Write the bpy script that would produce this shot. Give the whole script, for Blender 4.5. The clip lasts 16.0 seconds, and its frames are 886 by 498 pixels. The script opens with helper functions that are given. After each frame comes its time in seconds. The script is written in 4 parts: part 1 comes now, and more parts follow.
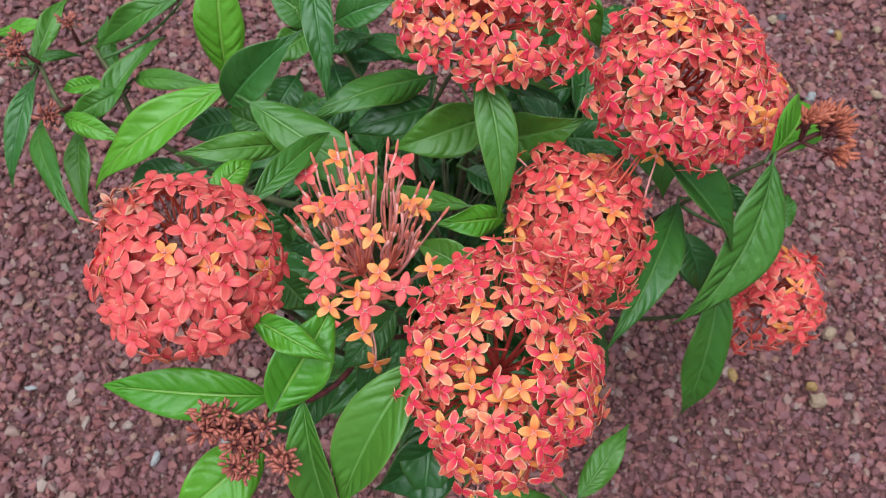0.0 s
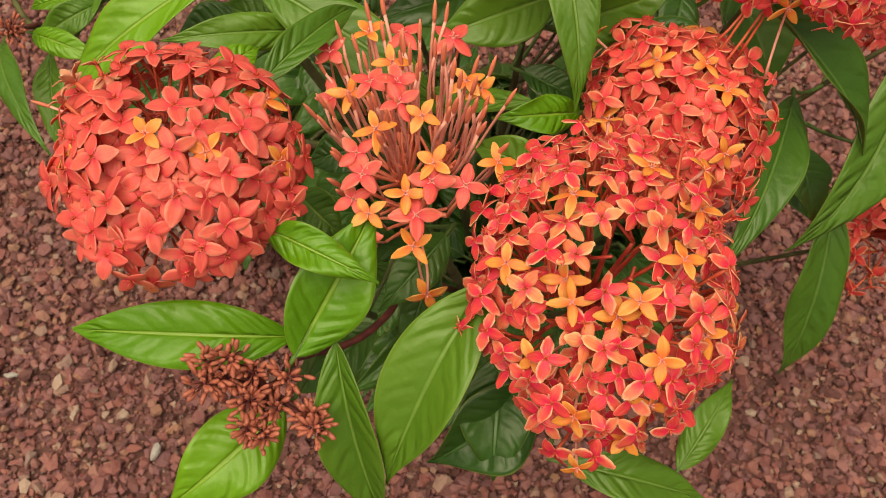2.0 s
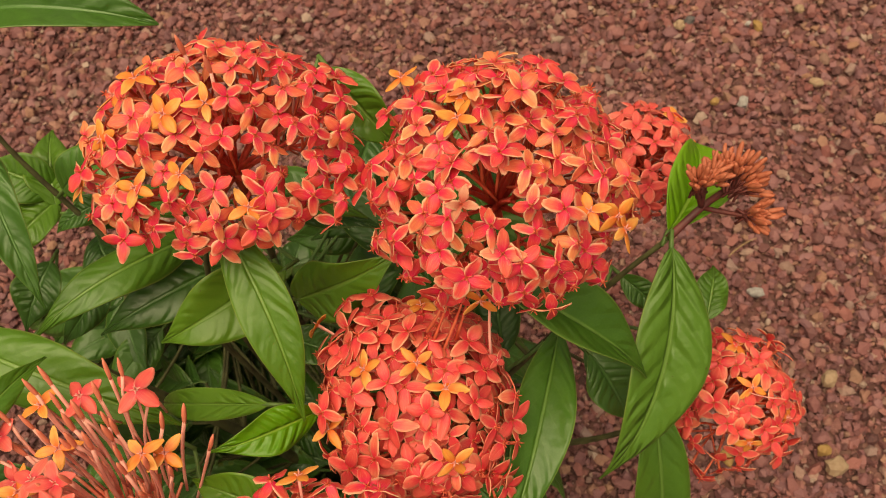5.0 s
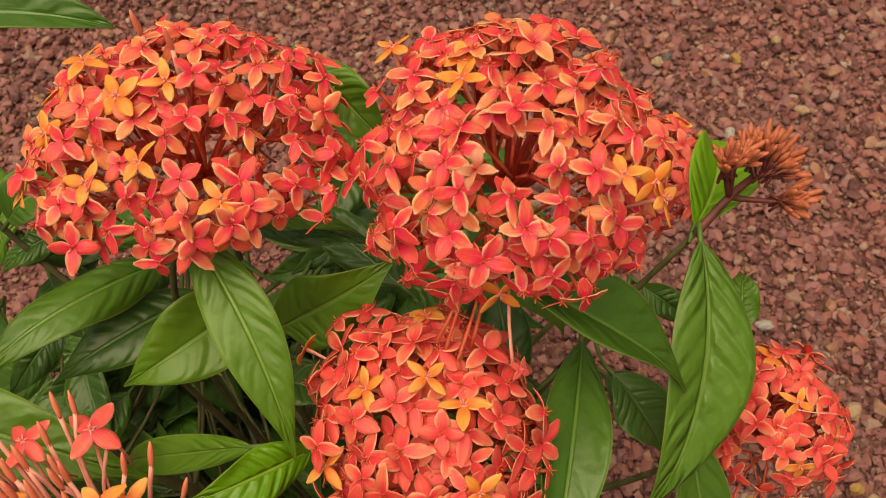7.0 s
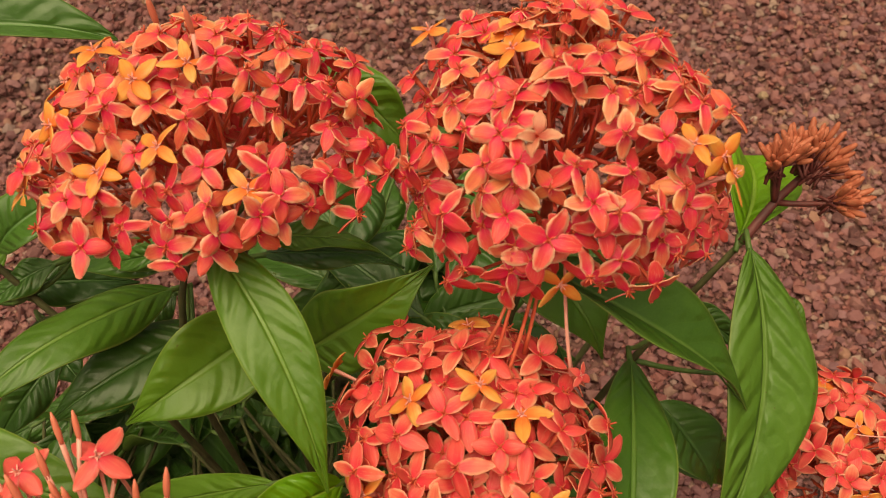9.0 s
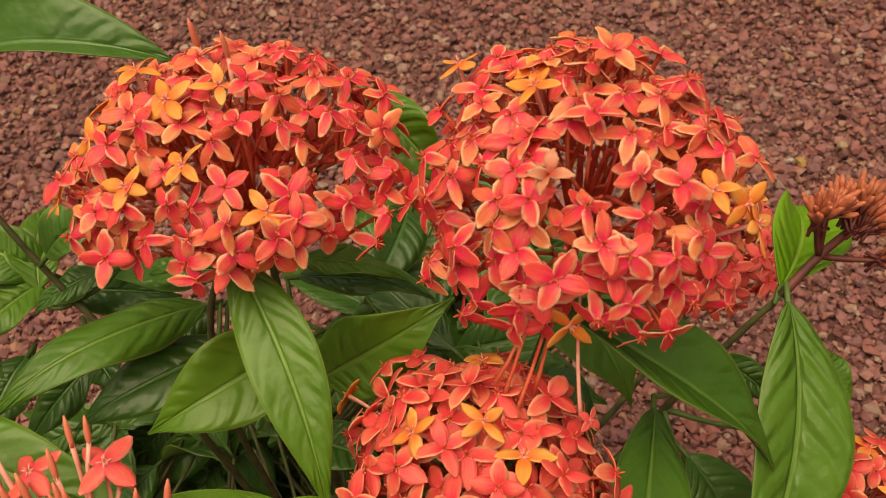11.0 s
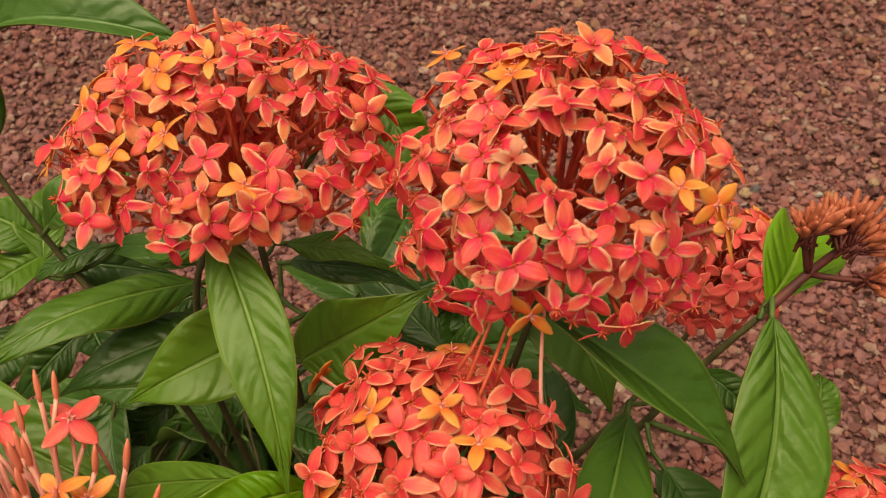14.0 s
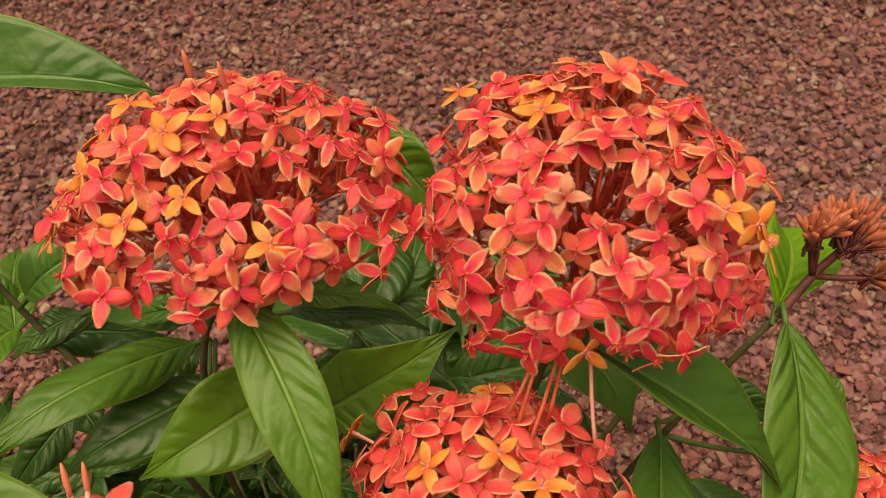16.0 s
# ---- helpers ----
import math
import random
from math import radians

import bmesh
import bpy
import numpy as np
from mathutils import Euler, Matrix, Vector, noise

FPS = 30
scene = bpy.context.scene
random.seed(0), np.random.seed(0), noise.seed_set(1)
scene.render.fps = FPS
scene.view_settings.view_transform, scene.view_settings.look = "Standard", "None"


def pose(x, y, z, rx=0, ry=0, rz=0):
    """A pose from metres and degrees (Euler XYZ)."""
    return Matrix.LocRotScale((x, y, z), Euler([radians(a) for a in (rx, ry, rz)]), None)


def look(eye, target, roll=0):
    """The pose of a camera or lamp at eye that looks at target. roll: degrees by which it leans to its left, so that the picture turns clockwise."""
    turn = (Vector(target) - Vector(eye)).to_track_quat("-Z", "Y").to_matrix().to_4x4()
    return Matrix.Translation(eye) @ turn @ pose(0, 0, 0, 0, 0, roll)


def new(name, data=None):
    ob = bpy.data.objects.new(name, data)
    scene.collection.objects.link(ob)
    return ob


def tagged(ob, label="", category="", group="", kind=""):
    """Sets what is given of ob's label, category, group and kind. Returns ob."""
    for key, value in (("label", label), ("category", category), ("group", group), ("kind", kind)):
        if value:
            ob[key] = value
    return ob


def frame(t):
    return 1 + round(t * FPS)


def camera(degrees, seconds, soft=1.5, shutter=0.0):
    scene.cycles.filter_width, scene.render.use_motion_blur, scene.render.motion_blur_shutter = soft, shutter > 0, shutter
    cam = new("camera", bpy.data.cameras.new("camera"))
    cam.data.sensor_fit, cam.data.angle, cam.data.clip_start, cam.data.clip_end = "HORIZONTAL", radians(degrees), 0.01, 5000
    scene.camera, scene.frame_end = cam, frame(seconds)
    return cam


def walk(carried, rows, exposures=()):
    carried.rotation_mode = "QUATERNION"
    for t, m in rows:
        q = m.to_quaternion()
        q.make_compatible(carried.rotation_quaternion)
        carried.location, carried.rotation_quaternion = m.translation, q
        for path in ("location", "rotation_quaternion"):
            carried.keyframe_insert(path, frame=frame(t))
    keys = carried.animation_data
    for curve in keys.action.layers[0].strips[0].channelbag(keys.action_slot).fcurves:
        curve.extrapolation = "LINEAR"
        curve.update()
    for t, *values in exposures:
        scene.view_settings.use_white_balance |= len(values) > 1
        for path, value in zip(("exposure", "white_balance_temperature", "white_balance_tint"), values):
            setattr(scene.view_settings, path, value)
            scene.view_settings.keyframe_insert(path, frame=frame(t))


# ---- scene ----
cam = camera(55.1, 16.0, soft=1.0)
cam.data.dof.use_dof = True
cam.data.dof.focus_distance = 0.38
cam.data.dof.aperture_fstop = 24
METRES, EYE, TILT, LEAN, TURN = 0.7, 0.963, -67.7, -2.03, 0.0
ROWS = [
    (0.0, 0.0, 0.0, 0.0, -0.0, 0.0, 0.0),
    (0.5, -0.0185, 0.0668, -0.0234, -0.2, -0.21, 0.29),
    (1.0, -0.0253, 0.1288, -0.0475, -0.24, -0.33, 0.91),
    (1.5, -0.0382, 0.1715, -0.0659, 0.03, 0.06, 1.44),
    (2.0, -0.0455, 0.1767, -0.0791, 0.35, 0.71, 1.71),
    (2.5, -0.0322, 0.1615, -0.0733, 0.64, 1.78, 1.82),
    (3.0, 0.0036, 0.1593, -0.0414, 0.8, 2.45, 1.94),
    (3.5, 0.0508, 0.1737, 0.0192, 1.0, 2.74, 3.48),
    (4.0, 0.1088, 0.2009, 0.0707, 1.17, 3.06, 6.96),
    (4.5, 0.1568, 0.2216, 0.0852, 1.22, 3.29, 11.22),
    (5.0, 0.1742, 0.2341, 0.0884, 1.02, 3.34, 13.11),
    (7.5, 0.1286, 0.3315, 0.0402, -0.92, 10.65, 17.0),
    (8.0, 0.1149, 0.3438, 0.0339, -1.31, 12.41, 17.45),
    (8.5, 0.1072, 0.3589, 0.0284, -1.69, 13.69, 17.96),
    (9.0, 0.0962, 0.3663, 0.0218, -2.07, 14.47, 18.43),
    (11.5, 0.1287, 0.369, 0.0134, 2.56, 18.01, 13.0),
    (12.0, 0.0979, 0.3783, 0.0289, -0.79, 17.44, 17.94),
    (12.5, 0.0813, 0.3805, 0.0372, -2.38, 17.12, 20.82),
    (13.0, 0.1073, 0.3741, 0.0211, -2.81, 17.18, 20.55),
    (13.5, 0.1286, 0.3679, 0.004, 0.24, 18.49, 14.75),
    (14.0, 0.1536, 0.3706, -0.0101, 3.39, 19.5, 9.14),
    (14.5, 0.172, 0.3675, -0.0084, 4.56, 19.96, 6.78),
    (15.0, 0.1651, 0.3634, -0.0072, 4.78, 20.23, 6.98),
    (15.5, 0.1279, 0.3705, 0.0063, 3.57, 20.24, 10.34),
    (16.0, 0.1019, 0.374, 0.0197, -0.19, 19.49, 15.92),
]
EXPOSURES = [(0.0, 0.40, 5550, -6), (0.5, 0.39, 6700, -6), (1.0, 0.34, 8200, -2), (1.5, 0.31, 9200, -1), (3.5, 0.29, 11100, 1), (9.0, 0.25, 11400, 2), (16.0, 0.28, 11200, 2)]
walk(cam, [(t, pose(0, 0, EYE, TILT, LEAN, TURN) @ pose(METRES * x, METRES * y, METRES * z, 90 + pitch, roll, yaw)) for t, x, y, z, yaw, pitch, roll in ROWS], EXPOSURES)


# ---- sky and sun: a bright overcast day ----
world = bpy.data.worlds.new("overcast_sky")
scene.world = world
world.use_nodes = True
wn, wl = world.node_tree.nodes, world.node_tree.links
sky = wn.new("ShaderNodeTexSky")
sky.sky_type, sky.sun_disc = "NISHITA", False
sky.sun_elevation, sky.sun_rotation = radians(80.8), radians(240)
sky.air_density, sky.dust_density = 1.0, 4.0
grey = wn.new("ShaderNodeHueSaturation")
grey.inputs["Saturation"].default_value = 0.3
wl.new(sky.outputs[0], grey.inputs["Color"])
wl.new(grey.outputs[0], wn["Background"].inputs["Color"])
wn["Background"].inputs["Strength"].default_value = 0.070
sun = new("sun", bpy.data.lights.new("sun", "SUN"))
sun.data.energy, sun.data.angle, sun.data.color = 2.8, radians(70), (1.0, 0.97, 0.92)
sun.matrix_world = look((-0.7, -0.4, 5.0), (0, 0, 0))


# ---- materials ----
class Nodes:
    """A short way to write a node material."""

    def __init__(self, name):
        self.mat = bpy.data.materials.new(name)
        self.mat.use_nodes = True
        self.tree = self.mat.node_tree
        self.bsdf = self.tree.nodes["Principled BSDF"]
        self.out = self.tree.nodes["Material Output"]

    def node(self, kind, **sockets):
        n = self.tree.nodes.new(kind)
        for key, value in sockets.items():
            self.feed(n.inputs[key.replace("_", " ")], value)
        return n

    def feed(self, socket, value):
        if isinstance(value, bpy.types.NodeSocket):
            self.tree.links.new(value, socket)
        else:
            socket.default_value = value

    def math(self, op, a, b=0.0, clamp=False):
        n = self.tree.nodes.new("ShaderNodeMath")
        n.operation, n.use_clamp = op, clamp
        self.feed(n.inputs[0], a), self.feed(n.inputs[1], b)
        return n.outputs[0]

    def smooth(self, x, lo, hi):
        n = self.tree.nodes.new("ShaderNodeMapRange")
        n.interpolation_type = "SMOOTHSTEP"
        self.feed(n.inputs[0], x)
        n.inputs[1].default_value, n.inputs[2].default_value = lo, hi
        return n.outputs[0]

    def mix(self, f, a, b, blend="MIX"):
        n = self.tree.nodes.new("ShaderNodeMix")
        n.data_type, n.blend_type = "RGBA", blend
        self.feed(n.inputs[0], f)
        self.feed(n.inputs[6], a if isinstance(a, bpy.types.NodeSocket) else (*a, 1))
        self.feed(n.inputs[7], b if isinstance(b, bpy.types.NodeSocket) else (*b, 1))
        return n.outputs[2]

    def noise(self, scale, detail=3.0, vector=None):
        n = self.node("ShaderNodeTexNoise", Scale=scale, Detail=detail)
        self.feed(n.inputs["Vector"], vector if vector else self.place())
        return n.outputs[0]

    def place(self):
        return self.node("ShaderNodeTexCoord").outputs["Object"]

    def uv(self):
        n = self.tree.nodes.new("ShaderNodeSeparateXYZ")
        self.feed(n.inputs[0], self.node("ShaderNodeTexCoord").outputs["UV"])
        return n.outputs[0], n.outputs[1]

    def ramp(self, f, *stops):
        n = self.tree.nodes.new("ShaderNodeValToRGB")
        self.feed(n.inputs[0], f)
        e = n.color_ramp.elements
        while len(e) < len(stops):
            e.new(0.5)
        for k, (at, c) in zip(e, stops):
            k.position, k.color = at, (*c, 1)
        return n.outputs[0]

    def bump(self, height, strength, distance):
        n = self.node("ShaderNodeBump", Height=height, Strength=strength, Distance=distance)
        self.feed(self.bsdf.inputs["Normal"], n.outputs[0])

    def leafy(self, colour, share):
        """Light that shines through the blade."""
        t = self.node("ShaderNodeBsdfTranslucent", Color=colour)
        m = self.tree.nodes.new("ShaderNodeMixShader")
        m.inputs[0].default_value = share
        self.tree.links.new(self.bsdf.outputs[0], m.inputs[1])
        self.tree.links.new(t.outputs[0], m.inputs[2])
        self.tree.links.new(m.outputs[0], self.out.inputs[0])


def leaf_material(name, dark, light, vein, rough, share, relief=1.0):
    """A glossy blade with pale midrib, sunken side veins, and quilted fields between them. UV: x along the blade, y across from -1 to 1."""
    m = Nodes(name)
    u, v = m.uv()
    side = m.math("ABSOLUTE", v)
    rnd = m.node("ShaderNodeObjectInfo").outputs["Random"]
    phase = m.math("SUBTRACT", m.math("MULTIPLY", u, 8.5), m.math("MULTIPLY", m.math("POWER", side, 1.3), 1.5))
    phase = m.math("ADD", phase, m.math("MULTIPLY", m.noise(40.0, 2.0), 1.1 / relief))
    phase = m.math("ADD", phase, m.math("ADD", m.math("MULTIPLY", rnd, 3.0), m.math("MULTIPLY", m.math("GREATER_THAN", v, 0.0), 0.42)))
    wave = m.math("ABSOLUTE", m.math("SUBTRACT", m.math("FRACT", phase), 0.5))
    rib = m.math("SUBTRACT", 1.0, m.smooth(side, 0.03, 0.095))
    inner = m.math("MULTIPLY", m.smooth(side, 0.03, 0.16), m.math("SUBTRACT", 1.0, m.smooth(side, 0.72, 0.97)))
    vein_line = m.math("MULTIPLY", m.smooth(wave, 0.455, 0.495), inner)
    fine = m.noise(900.0, 4.0)
    blotch = m.noise(38.0, 3.0)
    broad = m.noise(14.0, 2.0)
    tone = m.math("ADD", m.math("MULTIPLY", m.math("ADD", blotch, broad), 0.4), m.math("MULTIPLY", rnd, 0.4))
    colour = m.mix(m.smooth(tone, 0.25, 0.85), dark, light)
    colour = m.mix(m.math("MULTIPLY", m.math("SUBTRACT", fine, 0.4), 0.35, True), colour, vein)
    colour = m.mix(m.math("MULTIPLY", m.smooth(broad, 0.52, 0.75), 0.35), colour, (1.25 * light[0], 1.05 * light[1], light[2]))
    colour = m.mix(m.math("MULTIPLY", vein_line, 0.10), colour, vein)
    colour = m.mix(m.math("MULTIPLY", rib, 0.6), colour, vein)
    specks = m.smooth(m.noise(260.0, 2.0), 0.745, 0.78)
    colour = m.mix(m.math("MULTIPLY", specks, 0.6), colour, (0.09, 0.06, 0.02))
    rim = m.smooth(side, 0.955, 0.99)
    colour = m.mix(m.math("MULTIPLY", rim, 0.45), colour, (0.30, 0.36, 0.10))
    m.feed(m.bsdf.inputs["Base Color"], colour)
    m.feed(m.bsdf.inputs["Roughness"], m.math("ADD", m.math("MULTIPLY", blotch, 0.16), rough))
    m.bsdf.inputs["Specular IOR Level"].default_value = 0.55
    swell = m.math("MULTIPLY", m.math("SUBTRACT", 1.0, m.smooth(wave, 0.12, 0.5)), inner)
    height = m.math("MULTIPLY", swell, m.math("ADD", m.math("MULTIPLY", m.smooth(m.noise(55.0, 1.0), 0.35, 0.7), 0.75), 0.13 * relief))
    height = m.math("SUBTRACT", height, m.math("MULTIPLY", rib, 0.55))
    cells = m.node("ShaderNodeTexVoronoi", Scale=230.0)
    m.feed(cells.inputs["Vector"], m.place())
    height = m.math("SUBTRACT", height, m.math("MULTIPLY", cells.outputs["Distance"], 0.16))
    height = m.math("ADD", height, m.math("MULTIPLY", fine, 0.06))
    m.bump(m.math("ADD", height, m.math("MULTIPLY", m.noise(95.0, 2.0), 0.9 / relief)), 0.8, 0.0010 * relief)
    m.leafy(colour, share)
    return m.mat


def petal_material(name, heart, body, outer, edge, edge_share, share, turned=0.38, deep=0.66):
    """UV: x from the throat to the petal's tip, y across from -1 to 1."""
    m = Nodes(name)
    u, v = m.uv()
    rnd = m.node("ShaderNodeObjectInfo").outputs["Random"]
    isl = m.node("ShaderNodeNewGeometry").outputs["Random Per Island"]
    side = m.math("ABSOLUTE", v)
    grain = m.noise(420.0, 3.0)
    body_c = m.mix(m.smooth(m.math("ADD", m.math("MULTIPLY", rnd, 0.6), m.math("MULTIPLY", isl, 0.4)), turned, turned + 0.5), body, outer)
    colour = m.mix(m.smooth(m.math("ADD", u, m.math("MULTIPLY", m.math("SUBTRACT", grain, 0.5), 0.3)), 0.06, deep), heart, body_c)
    rim = m.math("MAXIMUM", m.smooth(side, 0.88, 1.0), m.smooth(u, 0.95, 1.0))
    colour = m.mix(m.math("MULTIPLY", rim, 0.48 * edge_share), colour, edge)
    worn = m.math("ADD", m.noise(190.0, 3.0), m.math("MULTIPLY", m.math("SUBTRACT", isl, 0.5), 0.55))
    pale = m.math("MULTIPLY", m.math("MAXIMUM", m.smooth(side, 0.5, 1.0), m.smooth(u, 0.75, 1.0)), m.smooth(worn, 0.50, 0.70))
    colour = m.mix(m.math("MULTIPLY", pale, 0.85 * edge_share), colour, edge)
    along = m.node("ShaderNodeCombineXYZ", X=m.math("MULTIPLY", u, 1.6), Y=m.math("MULTIPLY", v, 5.5), Z=m.math("MULTIPLY", m.math("ADD", rnd, isl), 37.0))
    fibre = m.noise(1.6, 3.0, along.outputs[0])
    colour = m.mix(m.math("MULTIPLY", m.smooth(fibre, 0.5, 0.8), 0.22), colour, edge)
    colour = m.mix(m.math("MULTIPLY", m.smooth(fibre, 0.5, 0.2), 0.28), colour, heart)
    streak = m.math("MULTIPLY", m.smooth(m.math("ABSOLUTE", m.math("SUBTRACT", side, 0.04)), 0.12, 0.0), 0.25)
    colour = m.mix(streak, colour, heart)
    m.feed(m.bsdf.inputs["Base Color"], colour)
    m.bsdf.inputs["Roughness"].default_value = 0.42
    m.bsdf.inputs["Specular IOR Level"].default_value = 0.42
    m.bump(m.math("ADD", grain, m.math("MULTIPLY", m.noise(1500.0, 2.0), 0.4)), 0.25, 0.0006)
    m.leafy(colour, share)
    return m.mat


def plain_material(name, a, b, scale, rough, bump=0.4, depth=0.0008):
    m = Nodes(name)
    rnd = m.node("ShaderNodeObjectInfo").outputs["Random"]
    n = m.noise(scale, 4.0)
    colour = m.mix(m.smooth(n, 0.3, 0.7), a, b)
    colour = m.mix(m.math("MULTIPLY", rnd, 0.35), colour, tuple(0.6 * c for c in a))
    m.feed(m.bsdf.inputs["Base Color"], colour)
    m.bsdf.inputs["Roughness"].default_value = rough
    m.bump(n, bump, depth)
    return m.mat


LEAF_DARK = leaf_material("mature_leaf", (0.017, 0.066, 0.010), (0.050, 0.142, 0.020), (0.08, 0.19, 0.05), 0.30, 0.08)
LEAF_MID = leaf_material("grown_leaf", (0.044, 0.134, 0.013), (0.098, 0.222, 0.021), (0.16, 0.29, 0.06), 0.33, 0.16)
LEAF_DEEP = leaf_material("full_grown_leaf", (0.032, 0.106, 0.012), (0.074, 0.186, 0.020), (0.13, 0.25, 0.055), 0.32, 0.14)
LEAF_YOUNG = leaf_material("young_leaf", (0.080, 0.245, 0.012), (0.140, 0.340, 0.018), (0.27, 0.43, 0.07), 0.31, 0.2, 1.3)
LEAF_QUILTED = leaf_material("quilted_leaf", (0.044, 0.130, 0.014), (0.090, 0.210, 0.026), (0.15, 0.27, 0.06), 0.36, 0.14, 2.2)
LEAF_UNDER = plain_material("leaf_underside", (0.085, 0.15, 0.025), (0.13, 0.20, 0.04), 60, 0.6)
PETAL_CORAL = petal_material("coral_petal", (0.78, 0.050, 0.090), (0.83, 0.118, 0.112), (0.86, 0.190, 0.145), (0.92, 0.44, 0.35), 0.5, 0.24, 0.50, 0.45)
PETAL_TURNING = petal_material("turning_coral_petal", (0.78, 0.036, 0.072), (0.83, 0.100, 0.098), (0.87, 0.195, 0.132), (0.93, 0.54, 0.36), 0.75, 0.24, 0.45)
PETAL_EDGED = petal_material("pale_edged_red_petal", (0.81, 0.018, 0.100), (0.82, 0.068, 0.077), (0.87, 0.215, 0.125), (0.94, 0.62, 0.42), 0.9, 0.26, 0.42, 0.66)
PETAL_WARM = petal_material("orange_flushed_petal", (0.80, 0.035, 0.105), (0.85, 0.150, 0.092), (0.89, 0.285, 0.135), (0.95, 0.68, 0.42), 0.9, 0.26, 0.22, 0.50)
PETAL_ORANGE = petal_material("orange_petal", (0.84, 0.17, 0.050), (0.88, 0.325, 0.080), (0.89, 0.395, 0.125), (0.94, 0.56, 0.22), 0.6, 0.22)
PETAL_WILTED = petal_material("wilted_petal", (0.56, 0.10, 0.08), (0.66, 0.24, 0.16), (0.74, 0.38, 0.25), (0.80, 0.52, 0.36), 0.9, 0.2)
PETAL_BUD = petal_material("closed_petal", (0.78, 0.22, 0.16), (0.81, 0.29, 0.21), (0.84, 0.37, 0.25), (0.85, 0.4, 0.25), 0.2, 0.1)
TUBE_ROSE = plain_material("rose_tube", (0.78, 0.18, 0.13), (0.87, 0.29, 0.21), 150, 0.5)
TUBE_RED = plain_material("corolla_tube", (0.60, 0.070, 0.045), (0.74, 0.16, 0.095), 150, 0.5)
TUBE_PINK = plain_material("pink_tube", (0.82, 0.28, 0.26), (0.88, 0.42, 0.38), 150, 0.45)
STALK_RED = plain_material("crimson_stalk", (0.46, 0.036, 0.036), (0.66, 0.090, 0.070), 120, 0.5)
STALK_DARK = plain_material("purple_stalk", (0.085, 0.018, 0.022), (0.19, 0.042, 0.042), 120, 0.55)
BUD_BROWN = plain_material("dried_bud", (0.33, 0.076, 0.056), (0.52, 0.165, 0.122), 220, 0.6)
BUD_RUST = plain_material("rusty_bud", (0.42, 0.098, 0.058), (0.60, 0.195, 0.122), 220, 0.6)
BARK = plain_material("bark", (0.055, 0.050, 0.020), (0.11, 0.11, 0.042), 90, 0.8, 0.8, 0.0015)
GREEN_STEM = plain_material("green_stem", (0.06, 0.13, 0.03), (0.11, 0.19, 0.05), 80, 0.55)


# ---- building helpers ----
def part(name, bm, material, parent=None, label="", smooth=True):
    """Links a bmesh as one mesh object under a thing or a part."""
    mesh = bpy.data.meshes.new(name)
    bm.to_mesh(mesh)
    bm.free()
    for m in material if isinstance(material, (list, tuple)) else [material]:
        mesh.materials.append(m)
    if smooth:
        mesh.shade_smooth()
    ob = new(name, mesh)
    ob.parent = parent
    return tagged(ob, label)


def tube(bm, pts, radii, sides=6, index=0):
    """A closed tube along pts."""
    rings = []
    pts = [Vector(p) for p in pts]
    for i, p in enumerate(pts):
        d = (pts[min(i + 1, len(pts) - 1)] - pts[max(i - 1, 0)]).normalized()
        a = d.orthogonal().normalized() if i == 0 else (rings[-1][1] - d * rings[-1][1].dot(d)).normalized()
        b = d.cross(a)
        ring = [bm.verts.new(p + radii[i] * (math.cos(k * math.tau / sides) * a + math.sin(k * math.tau / sides) * b)) for k in range(sides)]
        rings.append((ring, a))
    for (r0, _), (r1, _) in zip(rings, rings[1:]):
        for k in range(sides):
            bm.faces.new((r0[k], r0[(k + 1) % sides], r1[(k + 1) % sides], r1[k])).material_index = index
    for ring, flip in ((rings[0][0], True), (rings[-1][0], False)):
        bm.faces.new(ring[::-1] if flip else ring).material_index = index


def bezier(a, b, c, n):
    a, b, c = Vector(a), Vector(b), Vector(c)
    return [(1 - t) ** 2 * a + 2 * t * (1 - t) * b + t * t * c for t in (i / (n - 1) for i in range(n))]


def spline(pts, per=6):
    """A smooth line through pts."""
    p = [Vector(q) for q in pts]
    p = [2 * p[0] - p[1]] + p + [2 * p[-1] - p[-2]]
    line = []
    for i in range(1, len(p) - 2):
        for k in range(per):
            t = k / per
            a, b, c, d = p[i - 1:i + 3]
            line.append(0.5 * (2 * b + t * (c - a) + t * t * (2 * a - 5 * b + 4 * c - d) + t ** 3 * (3 * b - a - 3 * c + d)))
    return line + [p[-2]]


rng = random.Random(7)


# ---- ground: one sheet of soil to the horizon, covered with crushed red laterite ----
def soil_material():
    m = Nodes("red_soil")
    n = m.noise(6.0, 5.0)
    cell = m.node("ShaderNodeTexVoronoi", Scale=85.0)
    m.feed(cell.inputs["Vector"], m.place())
    tint = m.node("ShaderNodeSeparateColor", Color=cell.outputs["Color"]).outputs[0]
    stones = m.ramp(tint, (0.0, (0.058, 0.023, 0.023)), (0.35, (0.112, 0.044, 0.043)), (0.7, (0.150, 0.060, 0.057)), (1.0, (0.195, 0.092, 0.085)))
    colour = m.mix(m.smooth(n, 0.0, 0.5), (0.100, 0.040, 0.038), stones)
    m.feed(m.bsdf.inputs["Base Color"], colour)
    m.bsdf.inputs["Roughness"].default_value = 0.9
    m.bump(m.math("SUBTRACT", m.math("MULTIPLY", m.noise(300.0, 3.0), 0.3), cell.outputs["Distance"]), 0.9, 0.004)
    return m.mat


